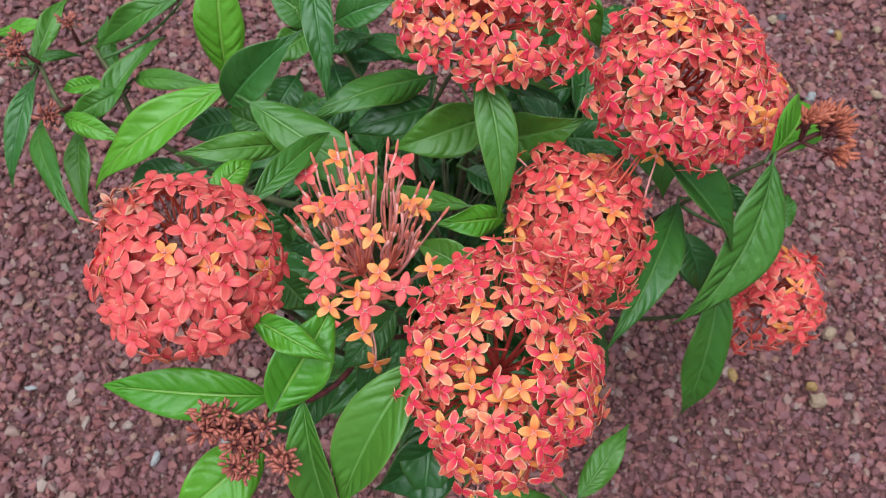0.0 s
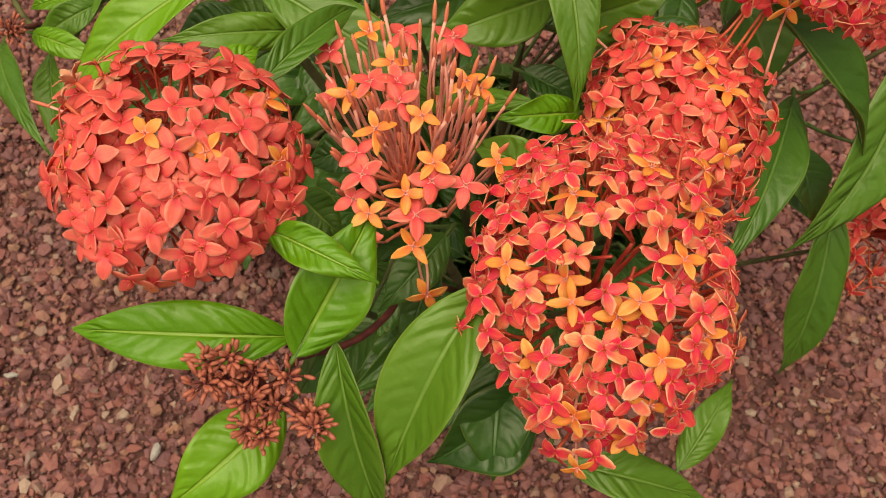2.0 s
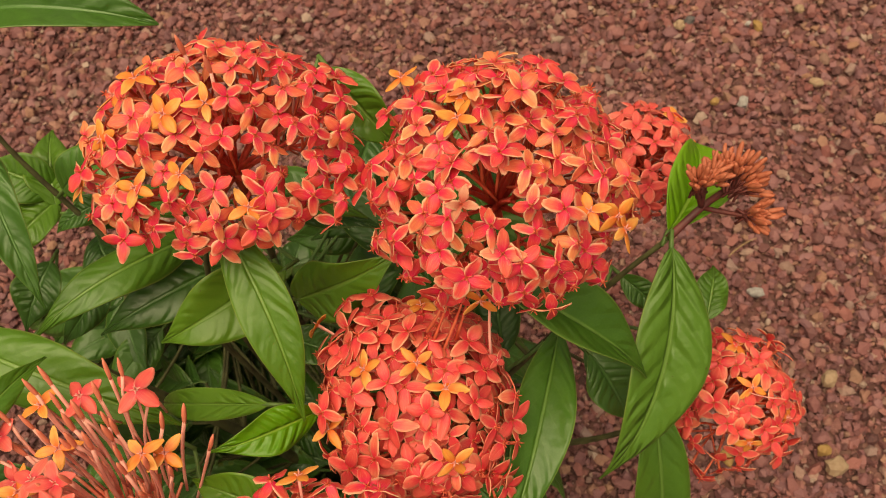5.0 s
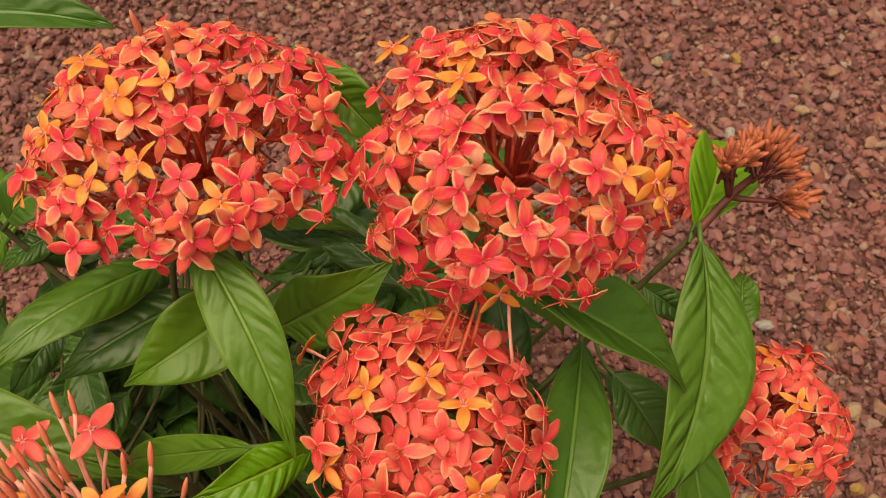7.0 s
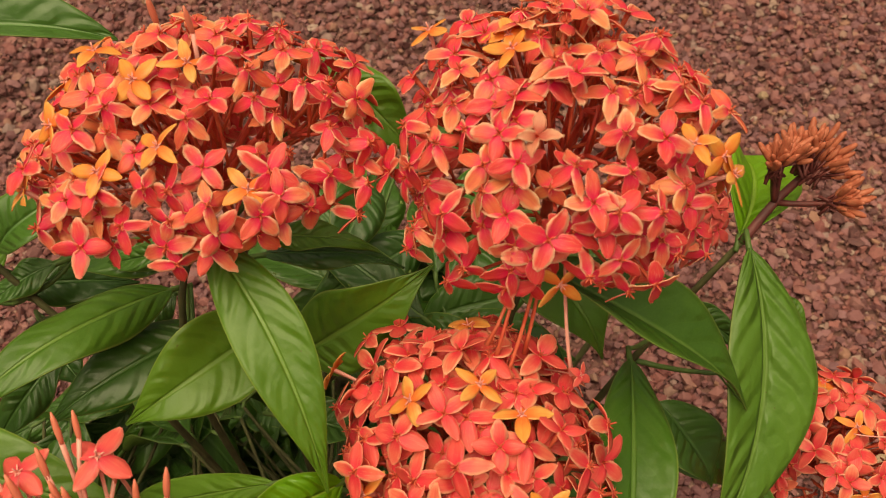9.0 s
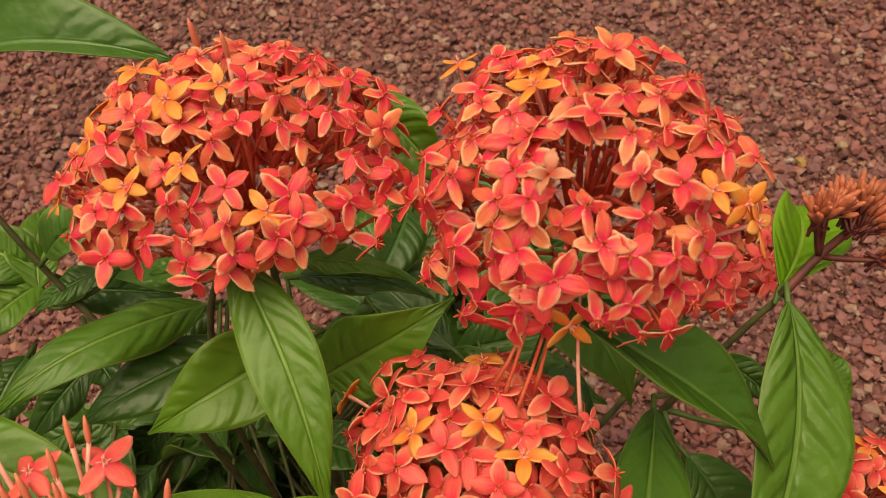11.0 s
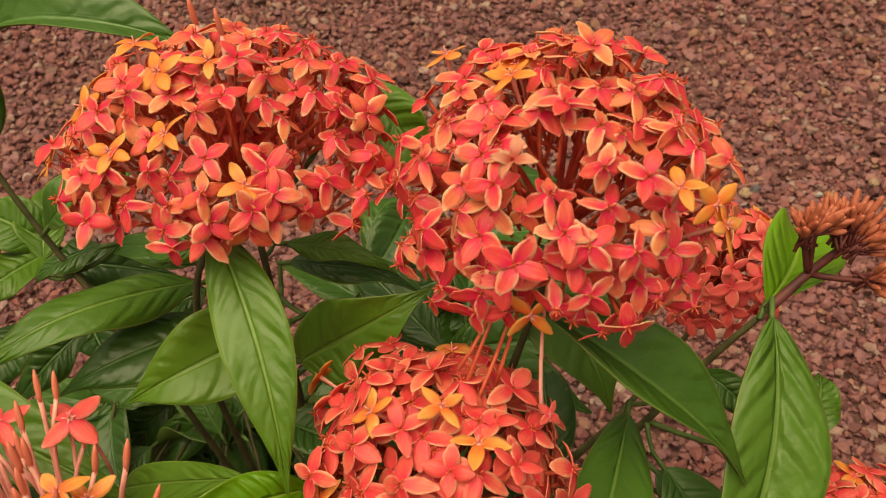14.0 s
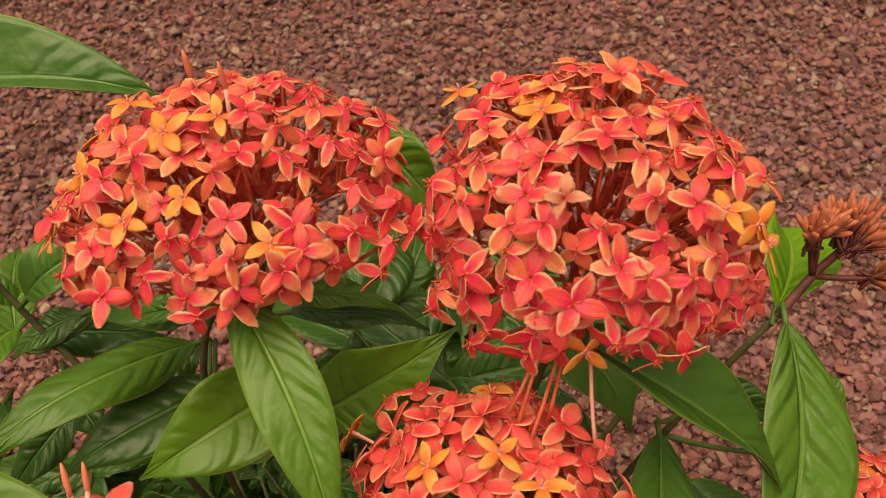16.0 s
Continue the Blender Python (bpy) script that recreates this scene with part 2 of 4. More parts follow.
def stone_material():
    m = Nodes("laterite_gravel")
    isl = m.node("ShaderNodeNewGeometry").outputs["Random Per Island"]
    base = m.ramp(isl, (0.0, (0.070, 0.024, 0.030)), (0.14, (0.132, 0.044, 0.050)), (0.30, (0.186, 0.080, 0.100)), (0.44, (0.204, 0.060, 0.062)), (0.58, (0.240, 0.108, 0.126)),
                  (0.72, (0.262, 0.086, 0.084)), (0.84, (0.286, 0.128, 0.128)), (0.90, (0.300, 0.150, 0.105)), (0.94, (0.250, 0.165, 0.165)), (0.975, (0.315, 0.182, 0.160)), (1.0, (0.380, 0.280, 0.250)))
    grain = m.noise(520.0, 5.0)
    mott = m.noise(120.0, 3.0)
    colour = m.mix(m.math("MULTIPLY", m.smooth(grain, 0.35, 0.7), 0.30), base, (0.255, 0.098, 0.084))
    colour = m.mix(m.math("MULTIPLY", m.smooth(mott, 0.55, 0.8), 0.25), colour, (0.100, 0.042, 0.040))
    m.feed(m.bsdf.inputs["Base Color"], colour)
    m.feed(m.bsdf.inputs["Roughness"], m.math("ADD", m.math("MULTIPLY", grain, 0.25), 0.62))
    m.bump(m.math("ADD", grain, m.math("MULTIPLY", mott, 0.8)), 0.7, 0.0012)
    return m.mat


bm = bmesh.new()
for x0, y0 in ((-30, -30), (30, -30), (30, 30), (-30, 30)):
    bm.verts.new((x0, y0, 0))
bm.faces.new(bm.verts)
ground = tagged(part("ground", bm, soil_material(), smooth=False), "flat reddish brown soil sheet under gravel", "ground", kind="structure")


def gravel(x0, x1, y0, y1, step, small, big, seed, round_=True, near=True):
    """Loose angular stones: balls cut flat by chance planes. Gives their corners and faces."""
    r = np.random.default_rng(seed)
    b = bmesh.new()
    if round_:
        bmesh.ops.create_icosphere(b, subdivisions=1, radius=1.0)
    else:
        bmesh.ops.create_cube(b, size=1.3)
        bmesh.ops.triangulate(b, faces=b.faces)
    ball = np.array([v.co[:] for v in b.verts])
    tri = np.array([[v.index for v in f.verts] for f in b.faces])
    b.free()
    gx, gy = np.meshgrid(np.arange(x0, x1, step), np.arange(y0, y1, step))
    place = np.stack([gx.ravel(), gy.ravel()], 1) + r.uniform(-0.8, 0.8, (gx.size, 2)) * step
    px, py = place.T
    inside = (py > 0.02) & (py < 1.6) & (px > -0.52 - 0.16 * py) & (px < np.minimum(0.56 + 0.45 * py, 1.06))
    far = np.maximum(np.maximum(x0 - px, px - x1) + 0.9, np.maximum(y0 - py, py - y1) + 0.9) / 0.9
    place = place[inside if near else ~inside & (r.random(len(px)) > 0.75 * np.clip(far, 0, 1))]
    n = len(place)
    size = np.clip(np.exp(r.normal(math.log((small * big) ** 0.5), 0.5, n)), small * 0.7, big * 1.35)
    v = np.repeat(ball[None], n, 0)
    for k in range(6):
        d = r.normal(size=(n, 3))
        d /= np.linalg.norm(d, axis=1)[:, None]
        off = r.uniform(0.34, 0.72, n)
        over = np.maximum(0, np.einsum("nij,nj->ni", v, d) - off[:, None])
        v = v - over[:, :, None] * d[:, None]
    v *= r.uniform(0.75, 1.4, (n, 1, 3))
    turn = r.normal(size=(n, 4))
    turn /= np.linalg.norm(turn, axis=1)[:, None]
    w, x, y, z = turn.T
    rot = np.stack([1 - 2 * (y * y + z * z), 2 * (x * y - z * w), 2 * (x * z + y * w), 2 * (x * y + z * w), 1 - 2 * (x * x + z * z), 2 * (y * z - x * w),
                    2 * (x * z - y * w), 2 * (y * z + x * w), 1 - 2 * (x * x + y * y)], 1).reshape(n, 3, 3)
    v = np.einsum("nij,nkj->nik", v, rot)
    v[:, :, 2] *= 0.8
    v *= size[:, None, None] / 1.75
    v[:, :, :2] += place[:, None]
    v[:, :, 2] += (r.uniform(0.0, 0.62, n) * size)[:, None] + 0.001
    faces = (tri[None] + (np.arange(n) * len(ball))[:, None, None]).reshape(-1, 3)
    return v.reshape(-1, 3), faces


def gravel_bed(beds):
    verts, faces, first = [], [], 0
    for v, f in beds:
        verts.append(v), faces.append(f + first)
        first += len(v)
    verts, faces = np.concatenate(verts), np.concatenate(faces)
    mesh = bpy.data.meshes.new("gravel")
    mesh.vertices.add(len(verts))
    mesh.vertices.foreach_set("co", verts.reshape(-1).astype(np.float32))
    mesh.loops.add(faces.size)
    mesh.loops.foreach_set("vertex_index", faces.reshape(-1).astype(np.int32))
    mesh.polygons.add(len(faces))
    mesh.polygons.foreach_set("loop_start", np.arange(0, faces.size, 3, dtype=np.int32))
    mesh.update(calc_edges=True)
    mesh.materials.append(STONE)
    mesh.shade_flat()
    return tagged(new("gravel", mesh), "loose crushed red-brown laterite gravel covering the ground", "gravel", kind="stuff")


STONE = stone_material()
gravel_bed([
    gravel(-0.70, 1.02, 0.02, 0.96, 0.0078, 0.0052, 0.0108, 3),
    gravel(-0.70, 1.02, 0.02, 0.96, 0.0056, 0.0036, 0.0070, 4, False),
    gravel(-0.80, 1.08, 0.96, 1.62, 0.0098, 0.0056, 0.0115, 5),
    gravel(-0.80, 1.08, 0.96, 1.62, 0.0076, 0.0042, 0.0082, 6, False),
    gravel(-1.7, 2.1, -1.2, 2.8, 0.0160, 0.0072, 0.0145, 7, False, False),
])

CHIP = plain_material("pale_stone", (0.30, 0.26, 0.27), (0.46, 0.43, 0.44), 200, 0.7)
CREAM = plain_material("cream_stone", (0.30, 0.185, 0.125), (0.42, 0.29, 0.21), 160, 0.75)
OCHRE = plain_material("ochre_stone", (0.30, 0.16, 0.06), (0.42, 0.25, 0.10), 160, 0.75)
SLATE = plain_material("slate_stone", (0.070, 0.060, 0.066), (0.120, 0.100, 0.110), 160, 0.7)
STRAW = plain_material("dry_straw", (0.30, 0.18, 0.10), (0.42, 0.28, 0.17), 200, 0.8)


def pebble(at, turn, size, flat, material, label):
    """A single stone that stands out from the gravel: a lump with worn corners."""
    bm = bmesh.new()
    bmesh.ops.create_icosphere(bm, subdivisions=2, radius=size)
    for v in bm.verts:
        v.co = Vector((v.co.x, v.co.y * flat, v.co.z * min(flat, 0.7))) * (1 + 0.4 * noise.noise(v.co * 300 + Vector(at) * 40))
    stone = tagged(part("pale_pebble" if material is not SLATE else "dark_pebble", bm, material, smooth=False), label, "pebble", "odd pebbles")
    stone.matrix_basis = pose(*at, 8, 5, turn)


for x, y, turn, size, flat in ((-0.279, 0.139, 75, 0.010, 0.38), (-0.203, 0.158, -10, 0.009, 0.38), (-0.426, 0.216, 5, 0.007, 0.38), (0.569, 0.722, 20, 0.0045, 0.6), (0.524, 0.616, 60, 0.0085, 0.7), (0.455, 0.391, -15, 0.0095, 0.6)):
    pebble((x, y, 0.012), turn, size, flat, CHIP, "small pale grey stone chip lying on red gravel")
for x, y, turn, size, flat in ((0.490, 0.740, 30, 0.0075, 0.9), (0.634, 0.726, 80, 0.0070, 0.8), (0.491, 0.289, 40, 0.0095, 0.75), (0.464, 0.208, 10, 0.0110, 0.8), (0.613, 0.621, -30, 0.0075, 0.7)):
    pebble((x, y, 0.013), turn, size, flat, CREAM, "rounded cream-coloured pebble lying on red gravel")
for x, y, turn, size, flat in ((0.579, 0.716, 95, 0.0090, 0.55), (0.493, 0.625, 30, 0.0055, 0.8), (0.459, 0.225, 0, 0.0075, 0.8), (0.369, 0.238, 100, 0.0095, 0.55)):
    pebble((x, y, 0.012), turn, size, flat, OCHRE, "ochre yellow pebble lying on red gravel")
pebble((0.503, 0.744, 0.011), 25, 0.0080, 0.75, SLATE, "dark slate-grey pebble lying on red gravel")
bm = bmesh.new()
tube(bm, bezier((0.440, 0.434, 0.017), (0.457, 0.445, 0.019), (0.476, 0.448, 0.016), 6), [0.0005, 0.0008, 0.0009, 0.0008, 0.0007, 0.0004], 6)
tagged(part("dry_stalk", bm, STRAW), "thin dry straw-coloured stalk lying on the gravel", "plant stalk")

# ---- the shrub ----
shrub = tagged(new("ixora_shrub"), "flowering shrub with clustered coral-red and orange blooms growing from gravel", "flowering shrub")
ROOT = Vector((0.03, 0.27, 0.0))
shrub.location = ROOT
shrub_inv = Matrix.Translation(-ROOT)


def under_shrub(ob):
    """Keeps the world's places of a part under the shrub."""
    ob.parent = shrub
    ob.matrix_parent_inverse = shrub_inv
    return ob


LINES = []


def branch(pts, r0, r1, material=BARK, label=""):
    line = spline(pts)
    n = len(line)
    radii = [r0 + (r1 - r0) * i / (n - 1) for i in range(n)]
    radii = [q * (1.0 + 0.12 * math.sin(3.1 * i)) for i, q in enumerate(radii)]
    bm = bmesh.new()
    tube(bm, line, radii, 8)
    LINES.extend(line)
    return under_shrub(part("branch", bm, material, None, label))


def blade(length, width, bend, fold, curl, stalk, fine, point, swerve, thick=0.0006):
    """A leaf along +y from the origin, face up: arched midrib, folded halves, quilted by its side veins, drawn out to a narrow tip."""
    bm = bmesh.new()
    uv = bm.loops.layers.uv.new("UVMap")
    rows, cols = (30, 8) if fine else (10, 3)
    grid = {}
    veins = rng.random() * 6
    wav = rng.uniform(0.5, 1.8)
    sway = rng.uniform(-0.4, 0.4)
    for i in range(rows + 1):
        u = i / rows
        s = max(0.0, math.sin(math.pi * u ** 0.84)) ** (0.85 + 0.5 * u ** 4 * point) * (1 - 0.42 * u ** 3 * point)
        half = 0.5 * width * s + 0.0006
        y = length * (u - 0.35 * (bend / max(length, 1e-6)) ** 2 * u * u)
        z = bend * (4 * u * (1 - u) + sway * math.sin(math.tau * u)) - 0.04 * length * max(0.0, u - 0.7) ** 2 * 11
        for j in range(-cols, cols + 1):
            v = j / cols
            quilt = 0.0030 * width * 2 * math.cos(math.tau * (9 * u - 1.7 * abs(v)) + veins) * (1 - v * v) * min(1, abs(v) * 4) * s * (1.0 if fine else 0.3)
            edge = 0.0026 * math.sin(9 * u + 2.3 * v + veins) * v * v * wav * s
            zz = z + abs(v) * half * fold + curl * half * v * v + quilt + edge
            xx = v * half * (1.0 - 0.06 * fold) + swerve * 4 * u * (1 - u)
            for side in (0, 1):
                grid[i, j, side] = bm.verts.new((xx, y, zz - side * thick))
    for i in range(rows):
        for j in range(-cols, cols):
            for side in (0, 1):
                keys = [(i, j), (i, j + 1), (i + 1, j + 1), (i + 1, j)]
                if side:
                    keys = keys[::-1]
                f = bm.faces.new([grid[a, b, side] for a, b in keys])
                f.material_index = side
                for loop, (a, b) in zip(f.loops, keys):
                    loop[uv].uv = (a / rows, b / cols)
        for j in (-cols, cols):
            q = [grid[i, j, 0], grid[i + 1, j, 0], grid[i + 1, j, 1], grid[i, j, 1]]
            bm.faces.new(q if j < 0 else q[::-1]).material_index = 1
    rib = [(swerve * 4 * u * (1 - u), length * (u - 0.35 * (bend / max(length, 1e-6)) ** 2 * u * u), bend * (4 * u * (1 - u) + sway * math.sin(math.tau * u)) - 0.04 * length * max(0.0, u - 0.7) ** 2 * 11 - 0.0009) for u in (0, 0.25, 0.5, 0.75, 0.95)]
    rib = [(0, -stalk, -0.002 - stalk * 0.3)] + rib
    tube(bm, rib, [0.0012, 0.0014, 0.0010, 0.0008, 0.0006, 0.0003], 5, 2)
    return bm


def leaf(base, tip, width, bend=0.012, roll=0.0, material=None, fold=None, curl=0.0, up=(0, -0.4, 0.9), label="", stalk=0.008, fine=True, point=1.0, swerve=0.0):
    base, tip = Vector(base), Vector(tip)
    way = tip - base
    if fold is None:
        fold, roll, curl = rng.uniform(0.18, 0.55), roll + rng.uniform(-16, 16), rng.uniform(-0.35, 0.1)
    y = way.normalized()
    z = Vector(up)
    z = (z - y * z.dot(y)).normalized()
    m = Matrix((y.cross(z), y, z)).transposed().to_4x4()
    m = Matrix.Translation(base) @ m @ Matrix.Rotation(radians(roll), 4, "Y")
    bm = blade(way.length, width, bend, fold, curl, stalk, fine, point, swerve)
    ob = under_shrub(part("leaf", bm, (material or LEAF_MID, LEAF_UNDER, GREEN_STEM), None, label))
    ob.matrix_basis = m
    return ob


# flowers: a thin tube that ends in four pointed petals, built lying along +z with the throat at the origin
def flower_mesh(name, petal, tube_mat, long, wide, open_deg, tube_len, seed, cupped, plump, twist):
    r = random.Random(seed)
    bm = bmesh.new()
    uv = bm.loops.layers.uv.new("UVMap")
    steps, cols = (0, 0.14, 0.34, 0.58, 0.80, 0.93, 1.0), 2
    rows = len(steps) - 1
    spin = r.uniform(0, 90)
    for k in range(4):
        ln, wd = long * r.uniform(0.9, 1.08), wide * r.uniform(0.88, 1.08)
        op = radians(open_deg + r.uniform(-14, 14))
        turn = Matrix.Rotation(radians(spin + 90 * k + r.uniform(-7, 7)), 3, "Z") @ Matrix.Rotation(radians(r.uniform(-twist, twist)), 3, "X")
        droop = r.choice((r.uniform(0.0, 0.4), r.uniform(0.3, 0.9) if twist > 20 else 0.35)) + cupped
        g = {}
        for i in range(rows + 1):
            u = steps[i]
            s = max(0.0, math.sin(math.pi * (0.07 + 0.93 * u ** 0.92))) ** plump
            half = wd / 2 * (s if i < rows else 0.16)
            rad = 0.0007 + ln * u
            lift = -droop * ln * u * u * 0.4
            a = op * (1 - 0.3 * u)
            for j in range(-cols, cols + 1):
                v = j / cols
                crump = (0.0003 if twist > 20 else 0.00015) * (u > 0)
                p = Vector((rad * math.cos(a) + crump * r.uniform(-1, 1), v * half + crump * r.uniform(-1, 1), crump * r.uniform(-1, 1) + rad * math.sin(a) + lift + 0.16 * half * v * v * (1 if cupped >= 0 else -1)))
                g[i, j, 0] = bm.verts.new(turn @ p)
                g[i, j, 1] = bm.verts.new(turn @ (p - Vector((0, 0, 0.0003))))

        def petal_face(keys):
            f = bm.faces.new([g[q] for q in keys])
            for loop, (a2, b2, _) in zip(f.loops, keys):
                loop[uv].uv = (steps[a2], b2 / cols)

        for i in range(rows):
            for j in range(-cols, cols):
                petal_face([(i, j, 0), (i + 1, j, 0), (i + 1, j + 1, 0), (i, j + 1, 0)])
                petal_face([(i, j, 1), (i, j + 1, 1), (i + 1, j + 1, 1), (i + 1, j, 1)])
            petal_face([(i, -cols, 0), (i, -cols, 1), (i + 1, -cols, 1), (i + 1, -cols, 0)])
            petal_face([(i, cols, 0), (i + 1, cols, 0), (i + 1, cols, 1), (i, cols, 1)])
    bend = Vector((r.uniform(-1, 1), r.uniform(-1, 1), 0)) * tube_len * 0.10
    line = bezier((0, 0, 0.0002), Vector((0, 0, -tube_len * 0.5)) + bend, (0, 0, -tube_len), 6)
    tube(bm, line, [0.0011, 0.0008, 0.0007, 0.0007, 0.0007, 0.0006], 5, 1)
    for k in range(4):
        d = Matrix.Rotation(radians(spin + 45 + 90 * k), 3, "Z") @ Vector((0.0022, 0, 0.0011))
        tube(bm, [(0, 0, 0), d * 0.6, d], [0.0003, 0.0003, 0.0002], 4, 1)
    tube(bm, [(0, 0, 0), (0.0003, 0.0002, 0.003)], [0.00035, 0.0003], 4, 1)
    mesh = bpy.data.meshes.new(name)
    bm.to_mesh(mesh)
    bm.free()
    mesh.materials.append(petal), mesh.materials.append(tube_mat)
    mesh.shade_smooth()
    return mesh


def bud_mesh(name, petal, tube_mat, tube_len, seed, fat=0.00122):
    """An unopened flower: a long tube with a spindle at its end."""
    r = random.Random(seed)
    bm = bmesh.new()
    bend = Vector((r.uniform(-1, 1), r.uniform(-1, 1), 0)) * tube_len * 0.15
    line = bezier((0, 0, 0), Vector((0, 0, -tube_len * 0.5)) + bend, (0, 0, -tube_len), 6)
    tube(bm, line, [0.0009, 0.0009, 0.0009, 0.0008, 0.0008, 0.0007], 5, 1)
    tube(bm, [(0, 0, -0.0015), (0, 0, 0.001), (0, 0, 0.004), (0, 0, 0.0075), (0, 0, 0.0105)], [0.0007, fat * 0.85, fat, fat * 0.8, 0.0003], 6, 0)
    mesh = bpy.data.meshes.new(name)
    bm.to_mesh(mesh)
    bm.free()
    mesh.materials.append(petal), mesh.materials.append(tube_mat)
    mesh.shade_smooth()
    return mesh


def flower_set(petal, tube_mat, long, wide, tube_len, seed, n=7, plump=0.62, twist=16, tilts=(-6, 4, 12, 24, 2)):
    r = random.Random(seed)
    return [flower_mesh("flower", petal, tube_mat, long * r.uniform(0.92, 1.08), wide * r.uniform(0.9, 1.1), r.choice(tilts), tube_len, seed * 50 + k,
                        r.uniform(-0.1, 0.25), plump, twist) for k in range(n)]


FRESH = flower_set(PETAL_CORAL, TUBE_RED, 0.0106, 0.0066, 0.030, 1, 14, 0.64, 14, (-12, -4, 4, 12, 22))
AGED = flower_set(PETAL_EDGED, TUBE_RED, 0.0089, 0.0054, 0.030, 2, 20, 0.60, 25, (-55, -46, -38, -30, -20, -10, 0, 14))
WARM = flower_set(PETAL_WARM, TUBE_RED, 0.0089, 0.0054, 0.030, 2, 20, 0.60, 25, (-55, -46, -38, -30, -20, -10, 0, 14))
TURNING = flower_set(PETAL_TURNING, TUBE_RED, 0.0097, 0.0061, 0.030, 5, 14, 0.60, 19, (-26, -14, -4, 6, 16, 26))
ORANGE = flower_set(PETAL_ORANGE, TUBE_PINK, 0.0094, 0.0053, 0.030, 3, 8, 0.62, 20)
PALE = flower_set(PETAL_CORAL, TUBE_PINK, 0.0102, 0.0064, 0.040, 4)
WILTED = flower_set(PETAL_WILTED, TUBE_RED, 0.0080, 0.0042, 0.030, 6, 6, 0.75, 45, (-50, -30, 35, 55))
BUDS = [bud_mesh("flower_bud", PETAL_BUD, TUBE_PINK, 0.045, k) for k in range(5)]


def set_flower(head, mesh, at, way, name="flower", size=1.0):
    ob = new(name, mesh)
    q = Vector(way).to_track_quat("Z", "Y")
    s = rng.uniform(0.9, 1.1) * size
    ob.matrix_basis = Matrix.LocRotScale(Vector(at), q @ Euler((0, 0, rng.uniform(0, math.tau))).to_quaternion(), (s, s, s))
    ob.parent = head
    return ob


def spread(n, reach):
    """n directions over a cap of that many degrees round +z."""
    low = math.cos(radians(reach))
    for i in range(n):
        z = 1 - (1 - low) * (i + 0.5) / n
        a = i * 2.399963
        yield Vector((math.sqrt(max(0, 1 - z * z)) * math.cos(a), math.sqrt(max(0, 1 - z * z)) * math.sin(a), z))


def jitter(a):
    return Vector((rng.uniform(-a, a), rng.uniform(-a, a), rng.uniform(-a, a)))


def on_dome(centre, radii, lon, lat, far=1.0):
    lon, lat = radians(lon), radians(lat)
    return Vector(centre) + far * Vector((radii[0] * math.cos(lat) * math.cos(lon), radii[1] * math.cos(lat) * math.sin(lon), radii[2] * math.sin(lat)))


def long_tube(head, a, b, material=TUBE_PINK):
    a, b = Vector(a), Vector(b)
    bm = bmesh.new()
    tube(bm, bezier(a, a.lerp(b, 0.5) + jitter(0.0035), b, 6), [0.0006, 0.0006, 0.00065, 0.0007, 0.0007, 0.0010], 5)
    part("flower_tube", bm, material, head)


def flower_head(centre, radii, axis, kinds, spots, orange, fill, gaps=(), low=-0.25, label="", tight=8.0, warm=0.0):
    """A rounded cluster: forked stalks from its foot, flowers at the given spots of its dome, and more of them where it is still bare, down to low."""
    centre, axis, radii = Vector(centre), Vector(axis).normalized(), Vector(radii)
    foot = centre - axis * radii[2] * 0.5
    bm = bmesh.new()
    turn = axis.to_track_quat("Z", "Y")
    for d in spread(17, 88):
        w = turn @ d
        end = centre + Vector((w.x * radii[0], w.y * radii[1], w.z * radii[2])) * 0.5
        tube(bm, bezier(foot, foot.lerp(end, 0.5) + axis * 0.006, end, 6), [0.0019, 0.0016, 0.0014, 0.0012, 0.0011, 0.0010], 6)
        for k in range(3):
            far = centre + Vector((w.x * radii[0], w.y * radii[1], w.z * radii[2])) * 0.66 + jitter(0.012)
            tube(bm, [end, end.lerp(far, 0.5), far], [0.0009, 0.0008, 0.0007], 5)
    tube(bm, [foot - axis * 0.02, foot, foot + axis * 0.004], [0.0024, 0.0024, 0.002], 8)
    head = under_shrub(part("flower_head", bm, STALK_RED, None, label))
    taken = []
    flush = random.Random(7)

    def place(d, k, kind):
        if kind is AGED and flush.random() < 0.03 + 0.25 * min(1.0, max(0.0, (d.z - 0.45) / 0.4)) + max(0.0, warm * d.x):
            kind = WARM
        at = centre + k * Vector((d.x * radii[0], d.y * radii[1], d.z * radii[2]))
        out = Vector((d.x / radii[0], d.y / radii[1], d.z / radii[2])).normalized()
        set_flower(head, rng.choice(kind), at, (out + jitter(0.42) + Vector((0, 0, 0.45 if kinds is AGED else 0.2))).normalized(), size=0.92 if kind is ORANGE and kinds is AGED else 1.0)
        taken.append(d)

    for some, kind in ((spots, kinds), (orange, ORANGE)):
        for lon, lat, *far in some:
            d = on_dome((0, 0, 0), (1, 1, 1), lon, lat)
            if not any(d.dot(Vector(g).normalized()) > math.cos(radians(0.6 * a)) for g, a in gaps):
                place(d, (far[0] if far else 1.0) * rng.uniform(0.92, 1.07), kind)
    for d in spread(fill, 130):
        d = (turn @ d + jitter(0.12)).normalized()
        if d.z < low or any(d.dot(Vector(g).normalized()) > math.cos(radians(a)) for g, a in gaps):
            continue
        near = max([d.dot(q) for q in taken] + [-1])
        shown = d.y < 0.35 and d.z > 0.1
        if near < math.cos(radians(tight)):
            place(d, rng.uniform(0.80, 0.95) if shown and spots else rng.uniform(0.86, 1.0), ORANGE if rng.random() < 0.02 else kinds)
    LINES.append(foot - axis * 0.02)
    return head, foot - axis * 0.02


